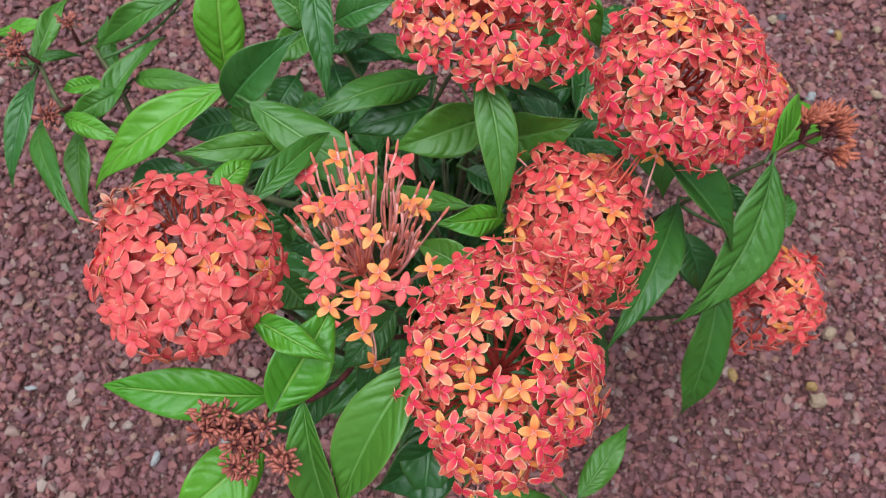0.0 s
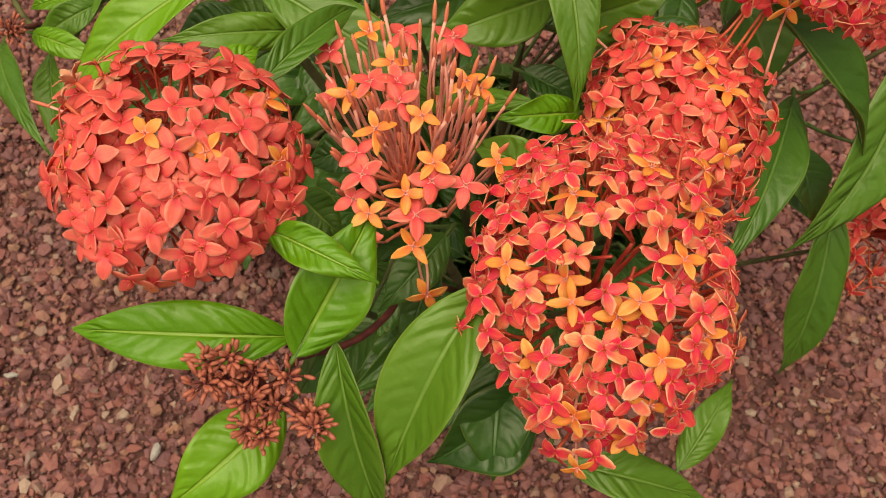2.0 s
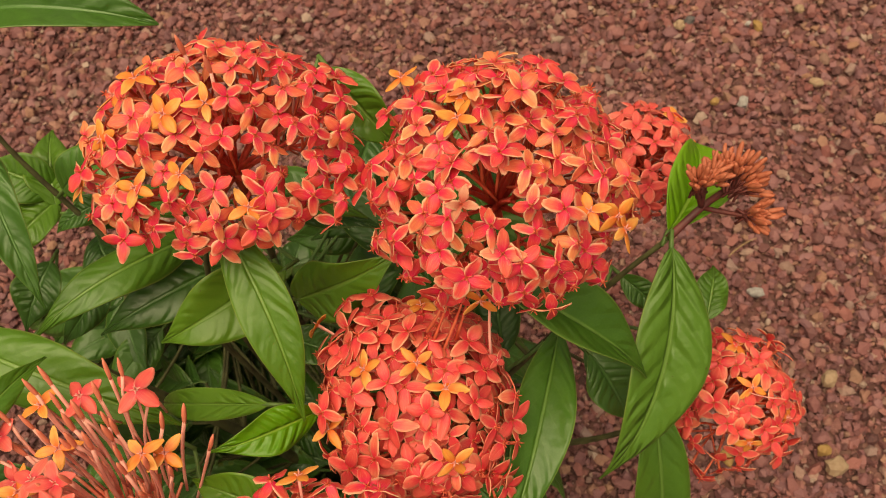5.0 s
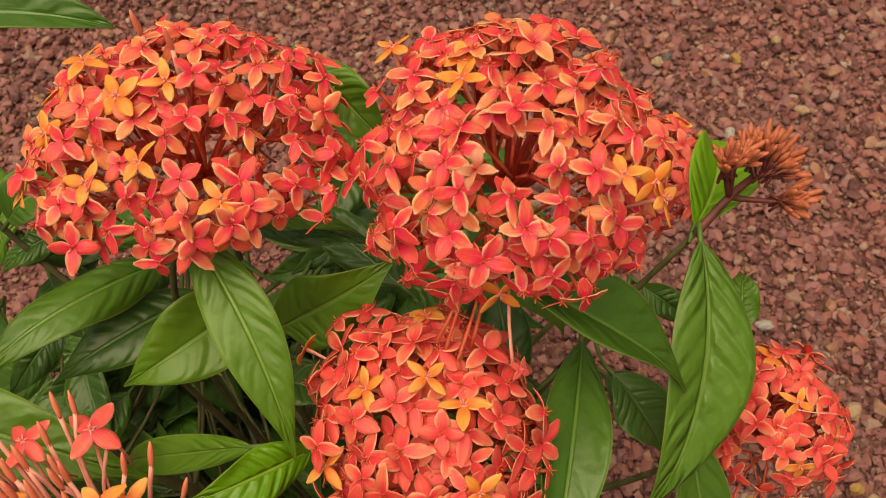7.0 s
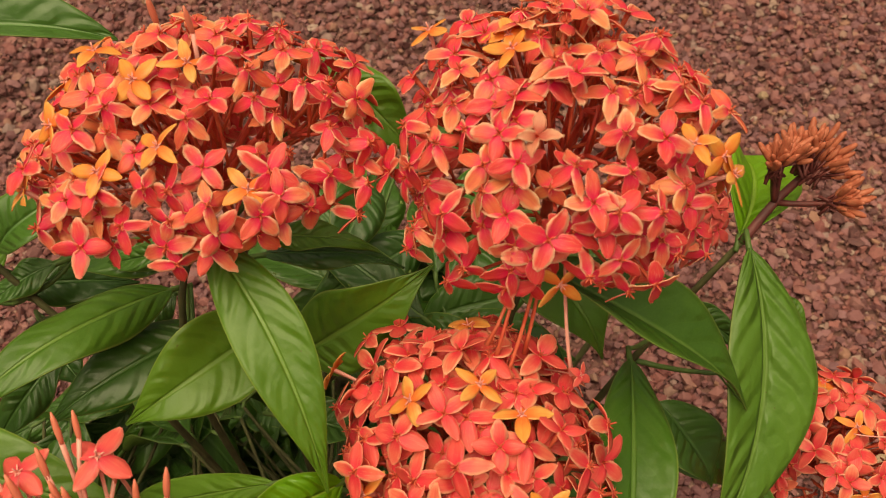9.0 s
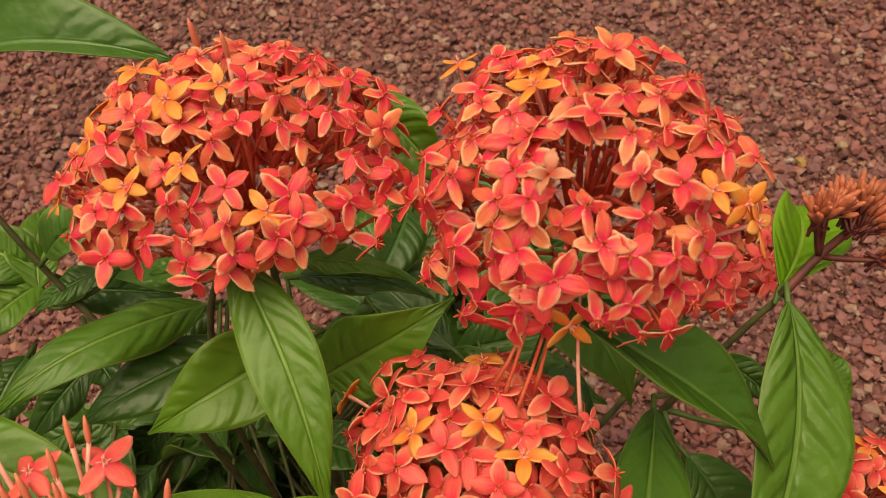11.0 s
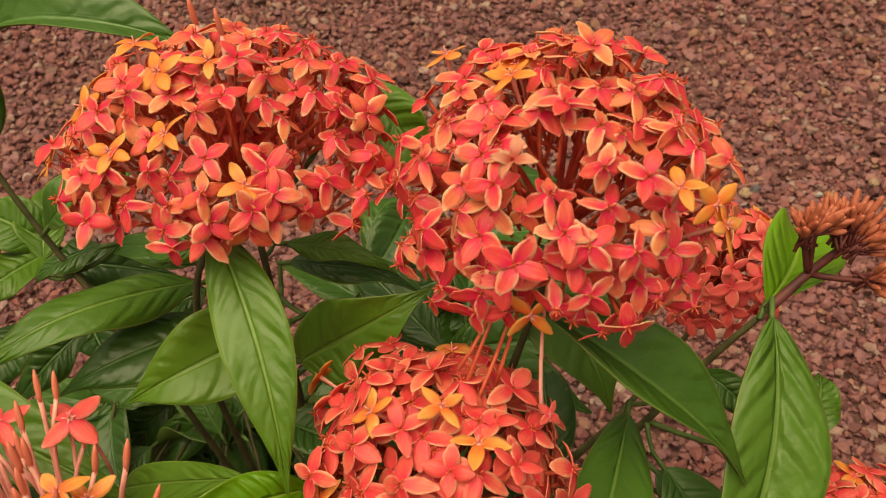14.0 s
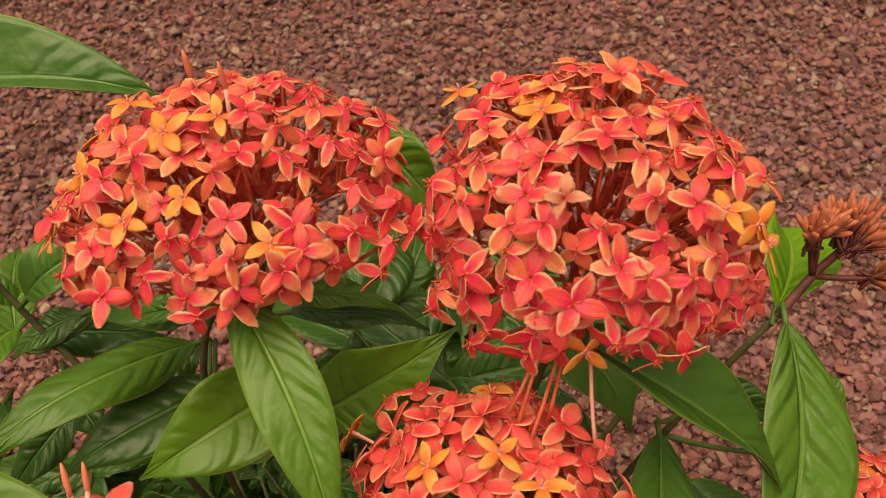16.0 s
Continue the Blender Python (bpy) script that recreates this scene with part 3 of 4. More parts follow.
def seed_head(stem, tufts, axis, n, cap=88, loose=0.3, reach=0.0115, size=1.0, kinds=None, near=0.002, label="dried brown-red bud cluster on a dark purple stalk"):
    """A spent cluster: a dark stalk that forks, each fork with a tuft of brown buds."""
    axis = Vector(axis).normalized()
    stem = [Vector(p) for p in stem]
    bm = bmesh.new()
    line = spline(stem, 4)
    tube(bm, line, [0.0023 - 0.0006 * i / len(line) for i in range(len(line))], 7)
    LINES.append(stem[0])
    fans = []
    for tuft in tufts:
        end, way, fork, share = tuft if isinstance(tuft[0], tuple) else (tuft, axis, None, 1.0)
        end = Vector(end)
        from_ = stem[fork] if fork else stem[-1] if (end - stem[-1]).length < (end - stem[-2]).length + 0.012 else stem[-2]
        tube(bm, bezier(from_, from_.lerp(end, 0.6) + Vector((0, 0, -0.002)), end, 5), [0.0015, 0.0014, 0.0013, 0.0012, 0.0014], 6)
        fans.append((end, Vector(way).normalized(), share))
    head = under_shrub(part("seed_head", bm, STALK_DARK, None, label))
    for end, way, share in fans:
        turn = way.to_track_quat("Z", "Y")
        for d in spread(round(n * share), cap):
            w = (turn @ d + jitter(loose)).normalized()
            ob = new("bud", rng.choice(kinds or DRIED))
            s = rng.uniform(0.8, 1.2) * size
            ob.matrix_basis = Matrix.LocRotScale(end + jitter(reach * 0.15) + w * share * rng.uniform(near, reach), w.to_track_quat("Z", "Y"), (s, s, s))
            ob.parent = head
    return head


def dried_mesh(seed, long, slim=1.0, skin=BUD_BROWN):
    r = random.Random(seed)
    bm = bmesh.new()
    b = r.uniform(-0.001, 0.001)
    tube(bm, [(0, 0, -0.0005), (0, 0, 0.0004), (b, 0, long * 0.35), (b * 2, 0, long * 0.75), (b * 2, 0, long * 0.95), (b * 2, 0, long)], [slim * q for q in (0.0006, 0.0010, 0.0014, 0.0013, 0.0008, 0.0003)], 7)
    tube(bm, [(0, 0, -0.009), (0, 0, -0.004), (0, 0, 0)], [0.0008, 0.0006, 0.0006], 5, 1)
    mesh = bpy.data.meshes.new("bud")
    bm.to_mesh(mesh)
    bm.free()
    mesh.materials.append(skin), mesh.materials.append(STALK_DARK)
    mesh.shade_smooth()
    return mesh


DRIED = [dried_mesh(k, 0.0044 + 0.0006 * k) for k in range(5)]
DRIED_LONG = [dried_mesh(k + 9, 0.0068 + 0.0006 * k, 0.95, BUD_RUST) for k in range(5)]

# the flower heads: where on each dome the flowers sit, as degrees round and degrees up (and how far out, where they stand off)
E_ORANGE = [(127, 37, 1.08), (118, 65), (-54, 40), (-111, 1), (-43, 26), (154, 74), (-44, 19)]
E_RED = [(140, 26), (-179, 51), (179, 65), (-162, 86), (115, 43), (108, 78), (42, 75), (-16, 78), (-23, 68), (-25, 57), (-71, 68), (-59, 63), (-100,
    76), (-153, 66), (157, 55), (175, 34), (-168, 40), (-171, 28), (168, 3, 1.03), (-165, 25), (-154, 20), (-142, 35), (-146, 54), (-131, 48), (-132,
    29), (-117, 42), (-107, 49)]
E_RED_MORE = [(-101, 37), (-93, 33), (-83, 43), (-83, 55), (-65, 48), (-35, 44), (-28, 32), (-36, 53), (-66, 31), (-78, 28), (-47, 10), (-58, 3),
    (-75, 11), (-57, -9, 1.1), (-83, 2), (-93, 15), (-103, 11), (-116, 27), (-120, 17), (-127, 9), (-144, -1), (-154, -22), (-170, -14), (-8, 36),
    (105, 66), (65, 75), (-4, 60), (-146, 43)]
D_ORANGE = [(136, 62), (-154, 79), (-130, 48), (-103, 57), (-162, 27), (-177, 49), (-75, 33), (-44, 83)]
D_RED = [(155, 60), (-177, 54), (-159, 56), (-138, 61), (-147, 68), (-161, 72), (-120, 74), (-174, 87), (93, 73), (120, 75), (75, 51), (49, 66), (42,
    55), (26, 51), (-17, 67), (3, 56), (5, 45), (-2, 33), (-13, 40), (-27, 51), (-25, 41), (-18, 30), (-66, 68), (-45, 60), (-43, 51)]
D_RED_MORE = [(-87, 65), (-36, 34), (-32, 19), (-26, 1), (-64, 43), (-65, 35), (-87, 47), (-102, 41), (-89, 35), (-50, 22), (-38, 19), (-42, 8), (-68,
    26), (-76, 23), (-89, 22), (-60, 12), (-49, -2), (-129, 41), (-141, 34), (-140, 43), (-167, 34), (-153, 15), (-130, 20), (-119, 28), (-146, 29),
    (-12, 77)]
A_LOBES = [(-105, 21), (-110, 26), (-101, 13), (-117, 28), (-96, 28), (-125, 31), (-77, 24), (-70, 17), (-61, 20), (-79, 15), (-52, 17), (-102, 33), (-69, 28)]
A_WILTED = [(140, 34), (143, 46), (127, 35), (130, 58), (159, 51)]
E_WILTED = [(-127, 52)]
A_ORANGE = [(-90, 81), (28, 34), (-10, 30), (-171, 45), (-33, 63)]
A_CORAL = [(114, 37), (100, 46), (73, 54), (133, 32), (133, 61), (148, 73), (161, 63), (-172, 53), (-178, 64), (-171, 78), (-142, 63), (-96, 64), (-58, 72), (-12, 71), (39, 79), (33, 61), (56, 54), (57, 36), (14, 50), (-4, 55), (-36, 51), (-4, 47), (-1, 37), (12, 17), (2, 9), (-24, 26)]
A_CORAL_MORE = [(-26, 37), (-48, 35), (-55, 48), (-77, 54), (-97, 54), (-114, 51), (-134, 45), (-144, 39), (-152, 49), (-84, 46), (-69, 47), (-104, 33), (-69, 28), (-55, 34), (-56, 24), (-48, 25), (-26, 14), (-19, 15), (-119, 35), (-131, 34), (-105, 40), (-89, 41), (-8, 22), (13, 31), (43, 32)]
C_ORANGE = [(84, 26, 1.15), (62, 58), (40, 26, 1.04), (25, 48), (-13, 67), (-178, 45), (-139, 62), (-101, 66), (-82, 71), (-38, 52), (-19, 29), (-75,
    53), (-80, 34), (-111, 23), (-88, 11), (-137, 35), (-44, 48), (-104, 0), (133, 66)]
C_RED = [(95, 23, 1.09), (85, 38), (97, 51), (127, 48), (143, 44), (122, 57), (99, 66), (81, 71), (131, 79), (160, 61), (160, 68), (169, 44), (162,
    27), (-176, 63), (-167, 72), (16, 78), (13, 65), (44, 71), (30, 55), (58, 27, 1.05), (53, 28, 1.15), (6, 52), (-5, 43), (-169, 32), (-174, 20),
    (-162, 51), (-152, 47), (-158, 26), (-167, 5), (-147, 29), (-132, 42), (-133, 30), (-121, 25), (-130, 10), (-118, 54), (-107, 55), (-97, 48),
    (-110, 44)]
C_REDDER = [(-100, 38), (-100, 30), (-120, 72), (-111, 79), (-57, 68), (-40, 66), (-53, 50), (-47, 34), (-36, 27), (-27, 48), (-15, 42), (-85, 47),
    (-71, 44), (-72, 36), (-86, 25), (-99, 6), (-112, -8, 1.04), (-72, 20), (-99, 58), (-84, 60), (-41, 57), (-61, 42), (63, 66), (73, 26), (69, 51)]
F_ORANGE = [(160, 68), (41, 83), (-24, 70), (-71, 46), (71, 43), (135, 15, 1.2), (-172, 25)]
F_CORAL = [(104, 23), (118, 20, 1.09), (89, 47), (129, 51), (142, 29), (146, 11, 1.1), (156, 51), (168, 37), (-179, 59), (-176, 79), (-178, 34),
    (-153, 53), (-125, 67), (-72, 72), (-49, 65), (-28, 55), (-1, 47), (20, 54), (49, 69), (80, 67), (116, 60), (-96, 45), (-59, 27), (-70, -9, 1.05),
    (-51, -3, 1.1), (-37, 19), (-33, 33), (-14, 29), (-81, 29), (-60, -6, 1.16), (-31, 4, 1.06), (3, 63), (-135, 85), (48, 42), (-74, -9, 1.2), (-130,
    47), (-143, 35)]
H_ORANGE = [(82, 60), (-75, 81), (-102, 38)]
H_CORAL = [(137, 67), (115, 79), (37, 67), (-158, 57), (-117, 48), (-85, 48), (-58, 63), (-166, -19), (-136, -26, 1.05), (-128, 13), (-106, 21),
    (-113, -22, 1.06), (2, 74), (-131, 51), (-106, 66), (-126, -24, 1.18), (-75, 30)]
B_ORANGE = [(116, 33, 1.22), (41, 51), (34, 42), (111, 53), (149, 44), (0, 87), (-171, 69), (-65, 69), (-101, 59), (-127, 44), (-93, 38), (-13, 40)]
B_CORAL = [(137, 30, 1.3), (97, 34, 1.14), (67, 33, 1.16), (137, 55), (117, 70), (148, 24, 1.05), (140, 79), (-161, 56), (-145, 54), (-74, 63), (-45,
    53), (-141, 43), (-91, 51), (-126, 32)]
B_BUD = [(114, 35, 1.3), (106, 36, 1.3), (130, 32, 1.3), (79, 35, 1.24), (73, 34, 1.25), (48, 33), (42, 26, 1.09), (27, 21, 1.08), (160, 20, 1.1),
    (176, 47), (144, 27, 1.22), (136, 28, 1.07), (87, 34, 1.08), (161, 68), (65, 50), (3, 63), (49, 59), (74, 47), (95, 57), (109, 33, 1.12), (-5,
    56), (98, 37), (125, 31, 1.14), (11, 70), (-177, 76)]

head_a = flower_head((-0.134, 0.180, 0.488), (0.058, 0.056, 0.045), (-0.05, -0.15, 0.97), FRESH, A_CORAL + A_CORAL_MORE + [(-66, 60), (-58, 53), (-78, 63), (-45, 55), (-82, 70), (-70, 54)] + A_LOBES, A_ORANGE, 340, [((-0.02, -0.9, 0.40), 12), ((-0.02, 0.36, 0.93), 15)], low=0.02, label="round cluster of fresh coral-red four-petalled flowers", tight=7.2)
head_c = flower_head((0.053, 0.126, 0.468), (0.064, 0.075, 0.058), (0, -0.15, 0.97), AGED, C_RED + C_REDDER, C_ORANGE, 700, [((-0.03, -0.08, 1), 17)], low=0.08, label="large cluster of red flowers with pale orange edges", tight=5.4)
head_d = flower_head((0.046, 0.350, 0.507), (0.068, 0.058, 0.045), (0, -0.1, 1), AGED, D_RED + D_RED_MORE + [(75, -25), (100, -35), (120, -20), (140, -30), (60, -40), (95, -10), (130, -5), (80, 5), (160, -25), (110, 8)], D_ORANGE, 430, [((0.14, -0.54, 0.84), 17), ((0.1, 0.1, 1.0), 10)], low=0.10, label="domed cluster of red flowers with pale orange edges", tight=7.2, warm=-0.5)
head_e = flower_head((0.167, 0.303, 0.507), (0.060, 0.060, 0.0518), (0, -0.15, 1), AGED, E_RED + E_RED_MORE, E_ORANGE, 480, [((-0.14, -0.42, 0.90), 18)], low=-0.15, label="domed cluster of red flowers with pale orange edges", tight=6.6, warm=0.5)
head_f = flower_head((0.110, 0.234, 0.433), (0.050, 0.057, 0.048), (0.05, -0.15, 1), TURNING, F_CORAL + [(-90, 40), (-78, 50), (-102, 50), (-70, 32), (-95, 26), (-112, 36), (-84, 33), (-104, 42)], F_ORANGE, 520, low=-0.1, tight=6.2, label="rounded cluster of bright coral-red flowers")
head_h = flower_head((0.298, 0.232, 0.302), (0.042, 0.045, 0.046), (0.2, -0.1, 1), TURNING, H_CORAL, H_ORANGE, 150, [((-0.55, -0.65, 0.35), 26)], low=-0.2, label="small low cluster of coral-red flowers")
head_i = flower_head((0.288, 0.398, 0.325), (0.040, 0.040, 0.040), (0.1, 0.1, 1), FRESH, [], [(30, 40), (150, 20)], 90, label="small low cluster of coral-red flowers")

# the half-open cluster: long tubes, most of them still shut
bm = bmesh.new()
centre_b, radii_b = Vector((-0.028, 0.195, 0.445)), Vector((0.050, 0.066, 0.062))
foot_b = Vector((-0.027, 0.190, 0.424))
tube(bm, [foot_b - Vector((0, 0, 0.02)), foot_b], [0.0024, 0.0022], 8)
forks_b = []
for d in spread(7, 68):
    forks_b.append(foot_b + d * rng.uniform(0.014, 0.020))
    tube(bm, bezier(foot_b, foot_b.lerp(forks_b[-1], 0.6) - Vector((0, 0, 0.002)), forks_b[-1], 5), [0.0019, 0.0017, 0.0016, 0.0015, 0.0015], 6)
stalks = []
for spots, kind in ((B_ORANGE, ORANGE), (B_CORAL, PALE), (B_BUD, BUDS)):
    for lon, lat, *far in spots:
        stalks.append((on_dome(centre_b, radii_b, lon, lat, *far), kind))
for k in range(30):
    lon, lat = rng.uniform(-30, 210), rng.uniform(25, 78)
    stalks.append((on_dome(centre_b, radii_b, lon, lat, rng.uniform(0.88, 1.1)), BUDS))
uprights = []
for at, kind in stalks:
    flat = Vector((at.x - foot_b.x, at.y - foot_b.y, 0))
    way = (at - foot_b - flat * rng.uniform(0.35, 0.55)).normalized()
    low = at - way * min(0.040, 0.7 * (at - foot_b).length)
    fork = min(forks_b, key=lambda q: (q - low).length)
    uprights.append((at, kind, way, low))
    tube(bm, bezier(fork, fork.lerp(low, 0.5) + jitter(0.002), low, 5), [0.0012, 0.0011, 0.001, 0.0009, 0.0008], 5)
head_b = under_shrub(part("flower_head", bm, TUBE_ROSE, None, "half-open cluster of long pink tubes with orange flowers"))
for at, kind, way, low in uprights:
    if kind is BUDS:
        set_flower(head_b, rng.choice(BUDS), at, (way + jitter(0.06)).normalized(), "flower_bud")
    else:
        long_tube(head_b, low, at)
        set_flower(head_b, rng.choice(kind), at, (way * 0.55 + Vector((0, -0.2, 0.75)) + jitter(0.18)).normalized())
set_flower(head_b, ORANGE[0], (-0.024, 0.136, 0.441), (0.1, -0.6, 0.4))
long_tube(head_b, (-0.026, 0.152, 0.462), (-0.024, 0.136, 0.441))

# a few wilted flowers among the fresh ones
for head, centre, radii, spots in ((head_a[0], (-0.135, 0.178, 0.488), (0.061, 0.058, 0.046), A_WILTED), (head_e[0], (0.169, 0.303, 0.508), (0.060, 0.060, 0.057), E_WILTED)):
    for lon, lat in spots:
        at = on_dome(centre, radii, lon, lat, 1.04)
        set_flower(head, rng.choice(WILTED), at, (at - Vector(centre) + jitter(0.02)).normalized())

# two shut buds that stand up out of the dome
for at in ((0.044, 0.378, 0.548), (0.056, 0.361, 0.553)):
    set_flower(head_d[0], BUDS[1], at, (0.0, 0.1, 1.0), "flower_bud")
set_flower(head_h[0], BUDS[2], (0.312, 0.216, 0.345), (0.85, -0.45, 0.1), "flower_bud", 0.38)
set_flower(head_a[0], BUDS[3], (-0.186, 0.200, 0.510), (-0.85, 0.1, 0.45), "flower_bud", 0.7)
# loose tubes that hang out of the cluster's underside
for a, c in (((0.151, 0.252, 0.498), (0.148, 0.238, 0.469)), ((0.127, 0.261, 0.500), (0.123, 0.254, 0.485)), ((0.133, 0.259, 0.500), (0.126, 0.251, 0.482)),
             ((0.137, 0.250, 0.505), (0.127, 0.244, 0.476)), ((0.139, 0.250, 0.510), (0.135, 0.248, 0.483))):
    a, c = Vector(a), Vector(c)
    long_tube(head_e[0], a.lerp(Vector((0.165, 0.295, 0.515)), 0.4), c if c.z < 0.47 else c + (c - a) * 0.25, TUBE_PINK if c.z < 0.47 else TUBE_RED)
set_flower(head_e[0], PALE[1], (0.150, 0.235, 0.473), (0.3, -0.5, 0.5)).scale = (0.5, 0.5, 0.5)

# spent clusters
seed_head([(0.257, 0.295, 0.426), (0.277, 0.305, 0.434), (0.290, 0.307, 0.446)], [((0.2695, 0.305, 0.459), (0.0, 0.15, 1), -2, 0.62), ((0.274, 0.306, 0.461), (0.6, 0.2, 0.8), -2, 0.62), ((0.287, 0.310, 0.451), (-0.1, 0.55, 0.8), -1, 0.9),
          ((0.291, 0.308, 0.450), (0.4, 0.4, 0.8), -1, 1.0), ((0.292, 0.304, 0.447), (0.8, 0.1, 0.55), -1, 1.0), ((0.295, 0.292, 0.441), (0.55, -0.45, 0.55), -2, 0.85)], (0.45, -0.1, 0.8), 38, 42, 0.10, 0.0125, 0.98, DRIED_LONG, 0.003)
seed_head([(-0.089, 0.108, 0.430), (-0.094, 0.096, 0.436), (-0.099, 0.092, 0.440)], [(-0.122, 0.099, 0.460), (-0.112, 0.101, 0.460), (-0.123, 0.091, 0.456), (-0.115, 0.094, 0.450), (-0.103, 0.097, 0.450), (-0.088, 0.095, 0.446),
          (-0.104, 0.083, 0.450), (-0.093, 0.081, 0.446), (-0.105, 0.073, 0.446), (-0.098, 0.070, 0.444), (-0.078, 0.078, 0.444), (-0.075, 0.072, 0.446)], (0.0, -0.15, 0.95), 24, 100, 0.40, 0.0074, 0.80)
seed_head([(-0.326, 0.426, 0.335), (-0.331, 0.426, 0.345)], [(-0.337, 0.433, 0.358), (-0.335, 0.419, 0.358)], (-0.2, -0.2, 0.9), 30, 100, 0.4, 0.008, 0.75)
seed_head([(-0.299, 0.392, 0.320), (-0.301, 0.378, 0.335)], [(-0.304, 0.368, 0.345)], (0.1, -0.3, 0.9), 40, 95, 0.3, 0.010, 0.75)
seed_head([(-0.302, 0.456, 0.320), (-0.299, 0.453, 0.340)], [(-0.299, 0.456, 0.352)], (0.1, 0.0, 1.0), 26, 100, 0.4, 0.008, 0.75)

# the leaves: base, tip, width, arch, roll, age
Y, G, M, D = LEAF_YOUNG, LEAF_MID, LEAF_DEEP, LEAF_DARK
leaf((-0.138, 0.343, 0.434), (-0.249, 0.289, 0.370), 0.034, 0.014, 0, Y)
leaf((-0.142, 0.360, 0.422), (-0.138, 0.419, 0.500), 0.036, 0.010, 0, Y)
leaf((-0.075, 0.396, 0.500), (-0.061, 0.314, 0.463), 0.021, 0.009, 0, D)
leaf((0.009, 0.359, 0.425), (-0.078, 0.309, 0.443), 0.028, 0.014, 0, G, fold=0.2, curl=-0.35, up=(0, -0.2, 0.95))
leaf((0.054, 0.324, 0.430), (-0.019, 0.300, 0.421), 0.039, 0.008, 0, G)
leaf((0.040, 0.319, 0.498), (0.056, 0.233, 0.447), 0.026, 0.008, 0, G, fold=0.22, curl=-0.1, up=(0.1, -0.75, 0.7), swerve=-0.005)
leaf((0.056, 0.309, 0.420), (0.116, 0.300, 0.467), 0.036, 0.006, 0, G, fold=0.2, up=(0.2, -0.6, 0.75))
leaf((0.052, 0.368, 0.420), (0.112, 0.339, 0.420), 0.017, 0.007, 0, D)
leaf((-0.099, 0.221, 0.495), (-0.057, 0.288, 0.468), 0.018, 0.008, 0, G)
leaf((-0.090, 0.293, 0.439), (-0.160, 0.272, 0.460), 0.021, 0.008, 0, G)
leaf((0.061, 0.242, 0.433), (0.012, 0.228, 0.451), 0.021, 0.005, 0, Y)
leaf((0.043, 0.195, 0.440), (-0.002, 0.221, 0.440), 0.023, 0.005, 0, G)
leaf((0.189, 0.262, 0.416), (0.132, 0.155, 0.412), 0.030, 0.010, 0, M, fold=0.3, up=(0, -0.5, 0.85))
leaf((0.256, 0.288, 0.431), (0.199, 0.190, 0.350), 0.047, 0.010, -15, LEAF_QUILTED, fold=0.5, curl=-0.25, up=(-0.1, -0.65, 0.75), swerve=-0.009)
leaf((0.151, 0.277, 0.482), (0.231, 0.229, 0.407), 0.034, 0.006, -16, M, fold=0.62, up=(0.2, -0.3, 0.9))
leaf((0.245, 0.236, 0.330), (0.241, 0.148, 0.207), 0.037, 0.012, 0, M, fold=0.2, up=(0, -0.7, 0.7))
leaf((0.2585, 0.2990, 0.426), (0.304, 0.370, 0.394), 0.038, 0.005, 38, Y, fold=0.75, up=(-0.25, 0.3, 0.85), swerve=0.006)
leaf((-0.086, 0.113, 0.450), (-0.187, 0.117, 0.455), 0.031, 0.010, 0, Y, point=0.25)
leaf((-0.084, 0.102, 0.455), (-0.046, 0.165, 0.485), 0.036, 0.005, 0, Y)
leaf((-0.095, 0.150, 0.492), (-0.045, 0.123, 0.492), 0.018, 0.003, 0, Y)
leaf((0.003, 0.128, 0.476), (-0.047, 0.050, 0.410), 0.041, 0.011, 22, G, fold=0.5)
leaf((-0.066, 0.109, 0.455), (-0.047, 0.036, 0.370), 0.030, 0.008, 15, G, fold=0.7)
leaf((0.125, 0.069, 0.310), (0.167, 0.124, 0.312), 0.022, 0.007, 0, G)
leaf((-0.097, 0.091, 0.400), (-0.156, 0.045, 0.385), 0.042, 0.008, 0, Y)
leaf((0.031, 0.104, 0.390), (-0.025, 0.066, 0.370), 0.047, 0.007, 0, D)
leaf((0.014, 0.117, 0.400), (0.009, 0.056, 0.370), 0.038, 0.007, 0, D)
leaf((0.040, 0.058, 0.420), (0.115, 0.043, 0.390), 0.025, 0.008, 0, G)
leaf((-0.272, 0.382, 0.320), (-0.224, 0.458, 0.335), 0.022, 0.009, 0, G)
leaf((-0.207, 0.479, 0.360), (-0.296, 0.458, 0.310), 0.024, 0.010, 0, G)
leaf((-0.335, 0.419, 0.320), (-0.356, 0.333, 0.280), 0.021, 0.010, 0, D)
leaf((-0.317, 0.371, 0.330), (-0.264, 0.269, 0.350), 0.020, 0.012, 0, G)
leaf((-0.293, 0.375, 0.310), (-0.282, 0.303, 0.280), 0.022, 0.008, 0, G)
leaf((-0.298, 0.377, 0.330), (-0.244, 0.353, 0.330), 0.019, 0.006, 0, Y)
leaf((-0.137, 0.333, 0.426), (-0.081, 0.356, 0.482), 0.036, 0.008, 0, D)
leaf((-0.115, 0.315, 0.456), (-0.008, 0.252, 0.422), 0.036, 0.010, 0, G, fold=0.2, curl=-0.2, up=(0.1, -0.35, 0.9))
leaf((-0.133, 0.242, 0.460), (-0.109, 0.271, 0.456), 0.020, 0.004, 0, Y)
leaf((0.020, 0.345, 0.410), (-0.056, 0.318, 0.410), 0.031, 0.008, 0, D)
leaf((-0.061, 0.396, 0.440), (-0.015, 0.404, 0.460), 0.027, 0.005, 0, D)
leaf((-0.045, 0.389, 0.380), (-0.047, 0.444, 0.380), 0.020, 0.006, 0, D)
leaf((-0.385, 0.474, 0.310), (-0.318, 0.475, 0.320), 0.014, 0.007, 0, Y)
